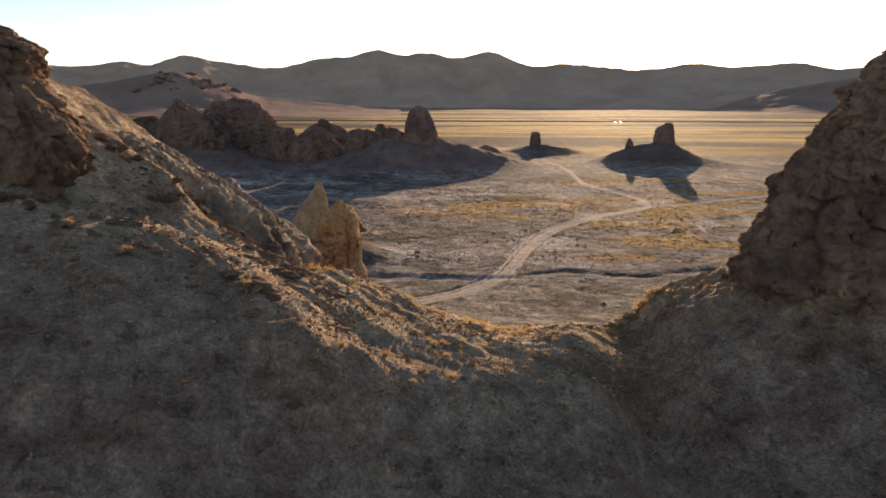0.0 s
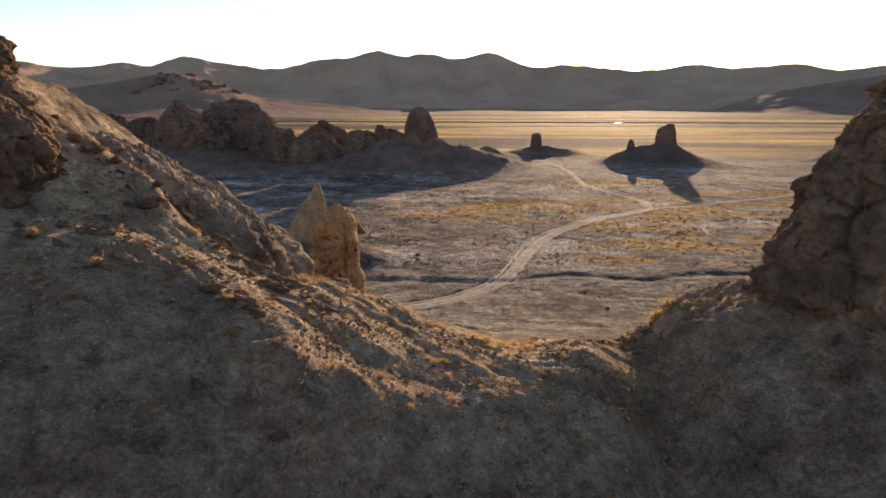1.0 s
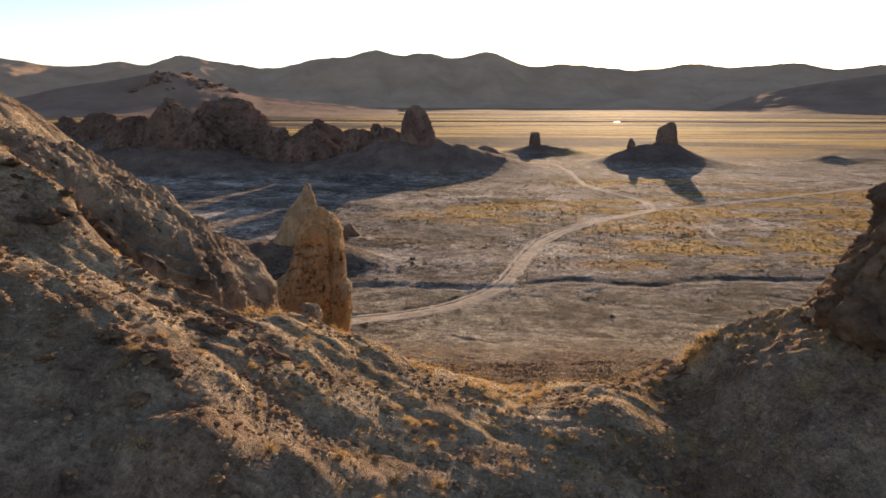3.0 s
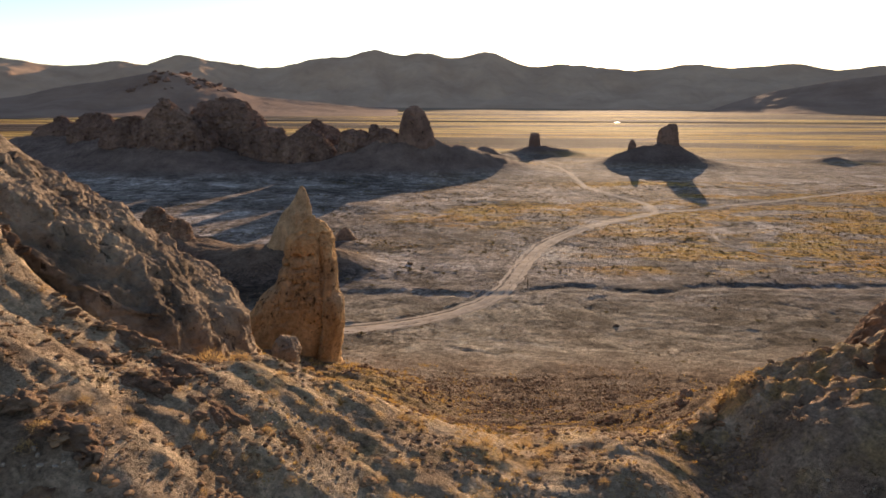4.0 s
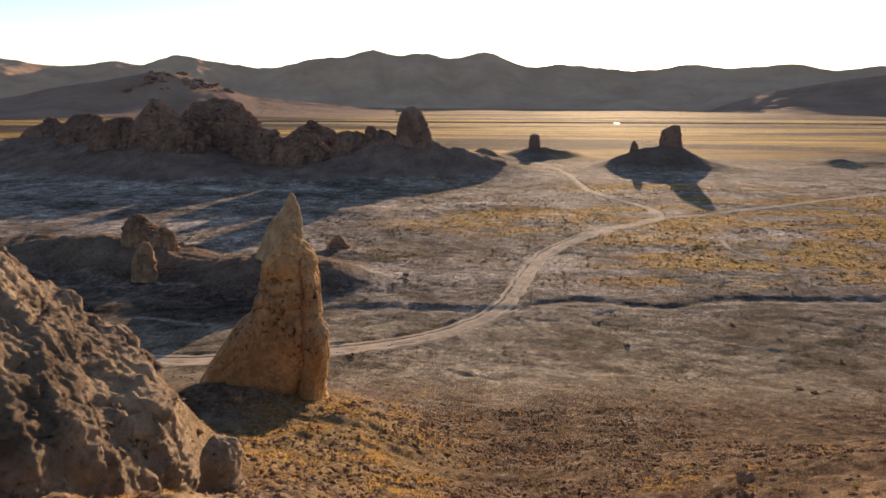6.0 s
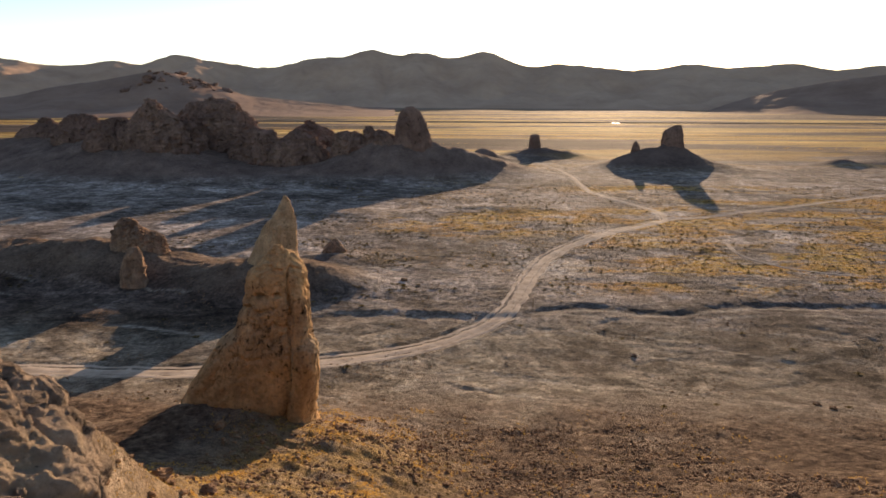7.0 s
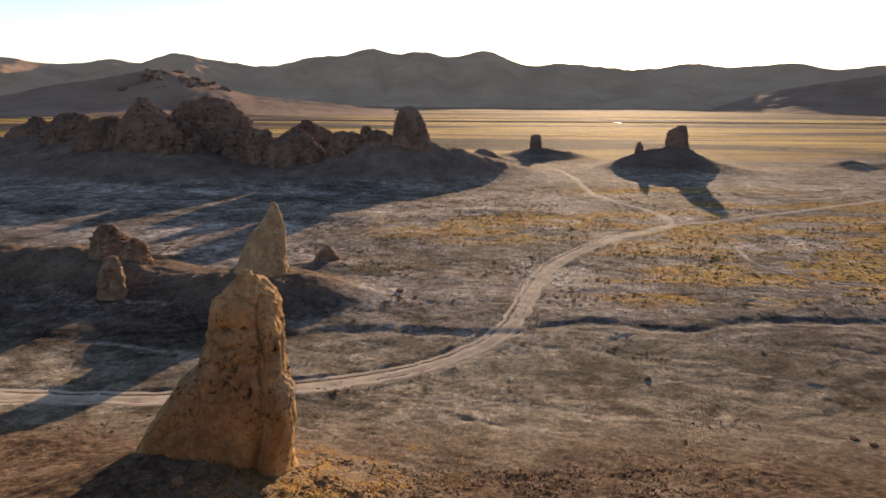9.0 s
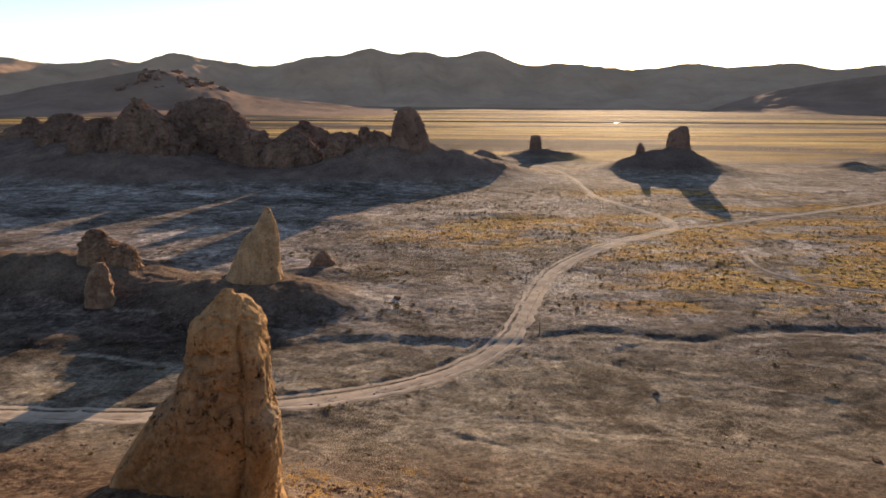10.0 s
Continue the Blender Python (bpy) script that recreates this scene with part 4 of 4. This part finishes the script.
def knobs(host, material, count, low, high, seed, box, squash=(1, 1, 1)):
    """Knobs that stick out of a rock's face, on the side that a box of places (x0, x1, y0, y1, z0, z1) names."""
    rng = np.random.RandomState(seed)
    co = np.empty(len(host.data.vertices) * 3, np.float32)
    host.data.vertices.foreach_get("co", co)
    co = co.reshape(-1, 3)
    x0, x1, y0, y1, z0, z1 = box
    co = co[(co[:, 0] > x0) & (co[:, 0] < x1) & (co[:, 1] > y0) & (co[:, 1] < y1) & (co[:, 2] > z0) & (co[:, 2] < z1)]
    meshes = [lump_mesh("knob", material, seed + k) for k in range(4)]
    for k in rng.choice(len(co), count, replace=False):
        ob = new("knob", meshes[rng.randint(4)])
        size = low + (high - low) * rng.rand() ** 2
        ob.matrix_world = pose(*[float(v) for v in co[k]], *rng.uniform(-25, 25, 2), rng.uniform(0, 360)) @ Matrix.Diagonal((*(size * rng.uniform(0.7, 1.3, 3) * squash), 1))
        ob.parent = host


crag_a, crag_b = bpy.data.objects["rock_crag"], bpy.data.objects["rock_crag.001"]
outcrop, ledge = bpy.data.objects["rock_outcrop"], bpy.data.objects["rock_outcrop.001"]
knobs(crag_a, ROCK_BROWN, 14, 0.25, 0.6, 51, (-45, -20, 30, 42, 46, 54))
knobs(crag_b, ROCK_BROWN, 24, 0.3, 0.8, 52, (15, 45, 35, 48, 38, 53))
knobs(outcrop, ROCK_GREY, 12, 0.2, 0.5, 53, (-24, -9, 42, 57, 37, 47))
knobs(bpy.data.objects["backdrop_hill"], ROCK_FAR, 46, 5, 17, 55, (-980, -700, 1700, 2260, 62, 150), (1.2, 1.2, 0.8))
knobs(ledge, ROCK_BROWN, 6, 0.2, 0.5, 54, (18, 30, 48, 54, 38, 43))


# ---- stones ----
def surface(x, y):
    return ground_height(np.atleast_1d(np.asarray(x, float)), np.atleast_1d(np.asarray(y, float)))


def copies_mesh(name, base, tris, place, turn, size, material, tilt=None):
    """Many copies of one small shape in one mesh."""
    c, s = np.cos(turn)[:, None], np.sin(turn)[:, None]
    b = base[None] * size[:, None]
    v = np.stack([b[..., 0] * c - b[..., 1] * s, b[..., 0] * s + b[..., 1] * c, b[..., 2]], -1)
    if tilt is not None:
        v[..., 0] += v[..., 2] * tilt[:, :1]
        v[..., 1] += v[..., 2] * tilt[:, 1:]
    v += place[:, None]
    f = tris[None] + (np.arange(len(place)) * len(base))[:, None, None]
    return quads_mesh(name, v.reshape(-1, 3), None, material, f.reshape(-1, 3))


def pebble(seed):
    """A broken stone with twenty faces."""
    bm = bmesh.new()
    bmesh.ops.create_icosphere(bm, subdivisions=1, radius=1.0)
    rng = np.random.RandomState(seed)
    v = np.array([p.co[:] for p in bm.verts]) * rng.uniform(0.65, 1.25, (len(bm.verts), 1)) * (1.0, 0.8, 0.6)
    f = np.array([[p.index for p in t.verts] for t in bm.faces])
    bm.free()
    return v, f


def scatter(rng, count, x0, x1, y0, y1, keep):
    """Random places in a rectangle, thinned out by keep(x, y), which gives chances."""
    x, y = rng.uniform(x0, x1, count * 6), rng.uniform(y0, y1, count * 6)
    ok = rng.rand(count * 6) < keep(x, y)
    return x[ok][:count], y[ok][:count]


def stone_field(name, label, seed, count, area, sizes, keep, material):
    rng = np.random.RandomState(seed)
    x, y = scatter(rng, count, *area, keep)
    size = sizes[0] + (sizes[1] - sizes[0]) * rng.rand(len(x)) ** 3
    v, f = pebble(seed)
    mesh = copies_mesh(name, v, f, np.stack([x, y, surface(x, y) + 0.2 * size], -1), rng.uniform(0, 6.3, len(x)), size[:, None] * rng.uniform(0.7, 1.3, (len(x), 3)), material)
    for p in mesh.polygons:
        p.use_smooth = False
    tagged(new(name, mesh), label, "stones", kind="stuff")


def patchy(scale, low, high, seed):
    return lambda x, y: smooth(low, high, fbm(x / scale, y / scale, seed, 3))


stone_field("gravel", "small grey stones strewn over the shaded slope", 61, 9000, (-28, 28, 12, 42), (0.02, 0.13), patchy(4.0, -0.15, 0.35, 3.7), GRAVEL)
stone_field("gravel", "brown stones and clods on the sunlit slope", 62, 9000, (-24, 16, 30, 62), (0.03, 0.20), patchy(3.0, -0.2, 0.3, 8.7), RUBBLE)
stone_field("rubble", "reddish brown rubble on the hill's far slope", 63, 15000, (-26, 36, 54, 122), (0.05, 0.34), patchy(7.0, -0.3, 0.3, 1.7), RUBBLE)
stone_field("rubble", "scattered stones on the plain", 64, 6000, (-110, 120, 112, 260), (0.06, 0.3), patchy(16.0, 0.0, 0.4, 4.7), RUBBLE)

STONE_MATS = [RUBBLE, ROCK_BROWN, RUBBLE]
STONES = [lump_mesh("stone", STONE_MATS[k % 3], 70 + k, 0.6, 20, 12) for k in range(6)]
for mesh in STONES:
    mesh.polygons.foreach_set("use_smooth", np.zeros(len(mesh.polygons), bool))
rng = np.random.RandomState(71)
near_x, near_y = scatter(rng, 130, -24, 12, 27, 50, patchy(5.0, -0.1, 0.3, 5.2))
for x, y, z in zip(near_x, near_y, surface(near_x, near_y)):
    ob = tagged(new("stone", STONES[rng.randint(6)]), "rough brown stone lying on the slope", "stone", "stones on the slope")
    size = 0.10 + 0.34 * rng.rand() ** 2.5
    ob.matrix_world = pose(x, y, float(z) + 0.12 * size, *rng.uniform(-20, 20, 2), rng.uniform(0, 360)) @ Matrix.Diagonal((size * 1.3, size, size, 1))
west_x, west_y = scatter(rng, 70, -30, -11, 35.5, 47, patchy(4.0, -0.1, 0.25, 3.9))
for x, y, z in zip(west_x, west_y, surface(west_x, west_y)):
    ob = tagged(new("stone", STONES[rng.randint(6)]), "dark rough stone half sunk in the dusty slope", "stone", "stones on the slope")
    size = 0.14 + 0.4 * rng.rand() ** 2
    ob.matrix_world = pose(x, y, float(z) + 0.08 * size, *rng.uniform(-20, 20, 2), rng.uniform(0, 360)) @ Matrix.Diagonal((size * 1.4, size, size, 1))
LEDGES = [lump_mesh("rock_ledge", ROCK_BROWN, 140 + k, 0.55, 40, 24) for k in range(5)]
ledge_rng = np.random.RandomState(141)
ledge_x, ledge_y = scatter(ledge_rng, 90, -31, -9, 34.5, 47.5, lambda x, y: patchy(3.2, -0.1, 0.2, 5.9)(x, y) * smooth(-6, -12, x + 0.5 * (y - 40)))
for x, y, z in zip(ledge_x, ledge_y, surface(ledge_x, ledge_y)):
    ob = tagged(new("rock_ledge", LEDGES[ledge_rng.randint(5)]), "flat dark rock ledge sticking out of the dusty slope", "rock", "ledges on the slope")
    size = 0.22 + 0.5 * ledge_rng.rand() ** 2
    ob.matrix_world = pose(x, y, float(z) - 0.05 * size, 14, *ledge_rng.uniform(-12, 18, 1), -24 + ledge_rng.uniform(-22, 22)) @ Matrix.Diagonal((size * 1.9, size * 0.9, size * 0.8, 1))
bank_x, bank_y = scatter(rng, 34, 12.5, 24, 47.5, 51.5, patchy(3.0, -0.2, 0.2, 7.2))
for x, y, z in zip(bank_x, bank_y, surface(bank_x, bank_y)):
    ob = tagged(new("stone", STONES[rng.randint(6)]), "pale weathered stone on the soil bank", "stone", "stones on the bank")
    size = 0.16 + 0.34 * rng.rand() ** 2
    ob.matrix_world = pose(x, y, float(z) + 0.12 * size, *rng.uniform(-20, 20, 2), rng.uniform(0, 360)) @ Matrix.Diagonal((size * 1.3, size, size, 1))
far_x, far_y = scatter(rng, 70, -24, 40, 56, 118, patchy(8.0, -0.1, 0.3, 2.2))
for x, y, z in zip(far_x, far_y, surface(far_x, far_y)):
    ob = tagged(new("stone", STONES[rng.randint(6)]), "weathered stone on the hill's far slope", "stone", "stones on the far slope")
    size = 0.2 + 0.42 * rng.rand() ** 2.5
    ob.matrix_world = pose(x, y, float(z) + 0.12 * size, *rng.uniform(-20, 20, 2), rng.uniform(0, 360)) @ Matrix.Diagonal((size * 1.3, size, size, 1))
for x, y, size in ((60.6, 134.6, 0.6), (62.0, 132.6, 0.65), (36.5, 160, 0.7), (12.75, 49.1, 0.42), (13.25, 48.5, 0.5), (-17, 213.5, 0.9), (-14.4, 104.5, 1.2), (-27.5, 99.5, 0.9), (-20.4, 72.0, 1.0), (-17.5, 73.0, 0.8)):
    z = float(surface(x, y)[0])
    ob = tagged(new("boulder", STONES[rng.randint(6)]), "dark boulder lying alone on dry ground", "boulder")
    ob.matrix_world = pose(x, y, z + 0.2 * size, 0, 0, rng.uniform(0, 360)) @ Matrix.Diagonal((size * 1.2, size, size * 1.1, 1))


# ---- plants ----
def tuft_shape(blades, seed, spread, width, droop=0.0):
    """Narrow leaning blades from one root, about 1 m high."""
    rng = np.random.RandomState(seed)
    v, f = [], []
    for k in range(blades):
        a, lean = rng.uniform(0, 6.3), spread * rng.uniform(0.15, 1.0)
        h = rng.uniform(0.6, 1.0) * (1 - 0.35 * lean)
        dx, dy = math.cos(a), math.sin(a)
        root = np.array([dx, dy, 0]) * rng.uniform(0, 0.25) * spread
        tip = root + np.array([dx * lean, dy * lean, h])
        side = np.array([-dy, dx, 0]) * width * rng.uniform(0.6, 1.3)
        mid = (root + tip) / 2 + np.array([0, 0, 0.08])
        b = len(v)
        v += [root, mid - side, mid + side, tip]
        f += [(b, b + 1, b + 2), (b + 1, b + 3, b + 2)]
    return np.array(v), np.array(f)


def tuft_field(name, label, seed, count, area, sizes, keep, material, blades=5, spread=0.7, width=0.14, tall=1.0):
    rng = np.random.RandomState(seed)
    x, y = scatter(rng, count, *area, keep)
    off_road = np.ones(len(x), bool)
    for points, half in ROADS:
        off_road &= near_line(x, y, points) > half + 0.5
    off_road &= (y < 150) | (height(x, y, False) < 2.2)
    x, y = x[off_road], y[off_road]
    size = sizes[0] + (sizes[1] - sizes[0]) * rng.rand(len(x)) ** 2
    v, f = tuft_shape(blades, seed, spread, width)
    mesh = copies_mesh(name, v, f, np.stack([x, y, surface(x, y) - 0.03], -1), rng.uniform(0, 6.3, len(x)), np.stack([size * 1.2, size * 1.2, size * tall * rng.uniform(0.7, 1.1, len(x))], 1), material, rng.uniform(-0.3, 0.3, (len(x), 2)))
    tagged(new(name, mesh), label, "grass" if "grass" in name else "scrub", kind="stuff")


tuft_field("dry_grass", "golden dry grass in patches on the plain", 81, 42000, (-120, 280, 200, 430), (0.12, 0.42), gold_zone, DRY_GRASS, 3, 0.9, 0.3)
tuft_field("dry_grass", "golden dry grass spread over the far flats", 82, 6000, (-330, 480, 420, 1150), (0.3, 1.1), lambda x, y: smooth(0.1, 0.3, fbm(x / 330, y / 90, 2.6, 3)), DRY_GRASS, 4, 0.9, 0.25)
tuft_field("desert_scrub", "low dark scrub dotted over the plain", 83, 8000, (-150, 260, 128, 430), (0.3, 0.8), lambda x, y: 0.015 + 0.8 * np.maximum(smooth(0.0, 0.3, fbm(x / 26, y / 16, 9.6, 3)), 0.7 * gold_zone(x, y)) * smooth(185, 215, y), SCRUB, 44, 1.25, 0.11, 0.6)
tuft_field("dry_grass", "short straw-coloured grass on the saddle and its far slope", 84, 13000, (-20, 20, 37, 74), (0.06, 0.2), lambda x, y: smooth(-0.12, 0.25, fbm(x / 3.5, y / 3.5, 7.1, 3)) * (0.15 + 0.85 * smooth(-14, -5, x + 0.6 * (y - 42))), DRY_GRASS, 7, 0.8, 0.07)
tuft_field("desert_scrub", "small dark scrub on the saddle and its far slope", 85, 1300, (-24, 26, 30, 118), (0.12, 0.4), patchy(4.5, 0.0, 0.3, 4.1), SCRUB, 34, 1.1, 0.05, 0.7)
tuft_field("dry_grass", "straw-coloured grass on the hill's foot", 86, 6000, (-30, 40, 66, 130), (0.15, 0.4), lambda x, y: smooth(0.0, 0.3, fbm(x / 6, y / 6, 5.1, 3)) * (0.12 + 0.88 * smooth(8, -8, x)), DRY_GRASS, 6, 0.8, 0.08)


road_edge = lambda x, y: 0.8 * smooth(6.6, 4.6, near_line(x, y, MAIN_ROAD)) * smooth(-0.1, 0.25, perlin(x / 9, y / 9, 4.4))
tuft_field("desert_scrub", "dark scrub along the edges of the dirt road", 87, 700, (-60, 92, 150, 316), (0.2, 0.55), road_edge, SCRUB, 30, 1.2, 0.1, 0.6)


def shrub_meshes(seed):
    rng = np.random.RandomState(seed)
    v, f = [], []
    for k in range(420):
        d = rng.normal(size=3)
        d[2] = abs(d[2]) * 0.9 + 0.15
        d /= np.linalg.norm(d)
        r = rng.uniform(0.5, 1.0) * (1 + 0.16 * math.sin(5 * math.atan2(d[1], d[0]) + seed))
        c = d * r * (0.55, 0.55, 0.62)
        side = np.cross(d, rng.normal(size=3))
        side *= rng.uniform(0.03, 0.055) / (np.linalg.norm(side) + 1e-6)
        b = len(v)
        v += [c - 0.5 * side, c + 0.5 * side + d * 0.03, c + d * rng.uniform(0.04, 0.085)]
        f.append((b, b + 1, b + 2))
    foliage = quads_mesh("foliage", np.array(v), None, GOLD_LEAF, np.array(f))
    v, f = [], []
    for k in range(16):
        a, lean = rng.uniform(0, 6.3), rng.uniform(0.05, 0.5)
        tip = np.array([math.cos(a) * lean, math.sin(a) * lean, rng.uniform(0.3, 0.55)])
        side = np.array([-math.sin(a), math.cos(a), 0]) * 0.014
        up = np.array([0, 0, 0.02])
        b = len(v)
        v += [-side - up * 4, side - up * 4, np.array([0.02, 0, 0]), tip]
        f += [(b, b + 1, b + 3), (b + 1, b + 2, b + 3), (b + 2, b, b + 3)]
    return foliage, quads_mesh("twig_clump", np.array(v), None, TWIG, np.array(f))


SHRUBS = []
for k in range(4):
    root = new("shrub")
    for part_name, mesh in zip(("foliage", "twig_clump"), shrub_meshes(90 + k)):
        new(part_name, mesh).parent = root
    tagged(root, "dry golden desert shrub on the saddle", "shrub", "shrubs on the saddle")
    SHRUBS.append(root)
spots = [(-10.8, 30.9, 0.9), (-6.9, 32.5, 0.75), (1.7, 33.9, 0.9), (-0.8, 35.0, 0.8), (-3.0, 33.2, 0.6), (-1.5, 31.0, 0.6), (-4.6, 34.1, 0.8), (-19.6, 34.4, 0.9), (-23.3, 35.0, 0.9), (3.3, 45.8, 0.9), (-11.2, 43.9, 1.2), (-10.2, 44.6, 1.1), (-12.2, 45.2, 0.9), (2.6, 44.6, 0.9), (4.1, 44.2, 0.9), (3.6, 43.2, 0.8), (2.2, 43.4, 0.7), (4.9, 45.6, 0.8), (1.4, 44.4, 0.8), (-20.3, 72.8, 1.0), (-21.5, 72.0, 0.9)]
rng = np.random.RandomState(95)
sx, sy = scatter(rng, 85, -13, 7, 34, 50, patchy(4.0, -0.1, 0.3, 6.6))
spots += [(x, y, 0.28 + 0.4 * rng.rand()) for x, y in zip(sx, sy)]
spots += [(14.5, 48.9, 1.5), (15.1, 48.7, 1.3), (14.2, 49.4, 1.2), (12.6, 48.6, 0.6)]
sx, sy = scatter(rng, 26, -27, -11, 40, 50, patchy(4.0, -0.1, 0.3, 1.6))
spots += [(x, y, 0.25 + 0.3 * rng.rand()) for x, y in zip(sx, sy)]
for k, (x, y, size) in enumerate(spots):
    z = float(surface(x, y)[0])
    base = SHRUBS[k % 4]
    ob = base if k < 4 else copy_thing(base, Matrix())
    ob.matrix_basis = pose(x, y, z - 0.03, 0, 0, rng.uniform(0, 360)) @ Matrix.Diagonal((size, size, size * rng.uniform(0.75, 1.0), 1))

# ---- far works of men ----
bank_x = np.linspace(-1500, 1900, 120)
bank_y = 1405 + 0.03 * bank_x + 6 * np.sin(bank_x / 300)
rows = [np.stack([bank_x, bank_y + dy, np.full_like(bank_x, z)], 1) for dy, z in ((-9, -1.5), (-4, 1.7), (4, 1.7), (9, -1.5))]
tagged(new("embankment", quads_mesh("embankment", np.concatenate(rows), grid_quads(4, 120), plain_material("embankment_gravel", (0.10, 0.08, 0.06), (0.18, 0.14, 0.11), 0.2))), "long low gravel embankment across the flats", "embankment", kind="structure")
shed = new("shed")
shed.location = (318, 1380, 0)
metal = Nodes("pale_sheet_metal")
metal.bsdf.inputs["Metallic"].default_value = 0.6
SHEET = metal.finish((0.62, 0.60, 0.56), 0.45)


def box_part(name, size, at, material, parent):
    bm = bmesh.new()
    bmesh.ops.create_cube(bm, size=1.0)
    bmesh.ops.scale(bm, vec=size, verts=bm.verts)
    bmesh.ops.bevel(bm, geom=list(bm.edges), offset=0.06 * min(size), segments=1)
    mesh = bpy.data.meshes.new(name)
    bm.to_mesh(mesh)
    bm.free()
    mesh.materials.append(material)
    ob = new(name, mesh)
    ob.location = at
    ob.parent = parent
    return ob


box_part("wall", (13, 6, 1.0), (0, 0, 0.45), SHEET, shed)
box_part("roof", (13.8, 7, 0.3), (0, 0, 1.05), SHEET, shed)
tagged(shed, "long low pale metal shed on the flats", "shed")
post = box_part("post", (0.16, 0.16, 2.6), (18.4, 189.4, float(surface(18.4, 189.4)[0]) + 1.2), TWIG, None)
tagged(post, "thin dark wooden post beside the dirt road", "post")
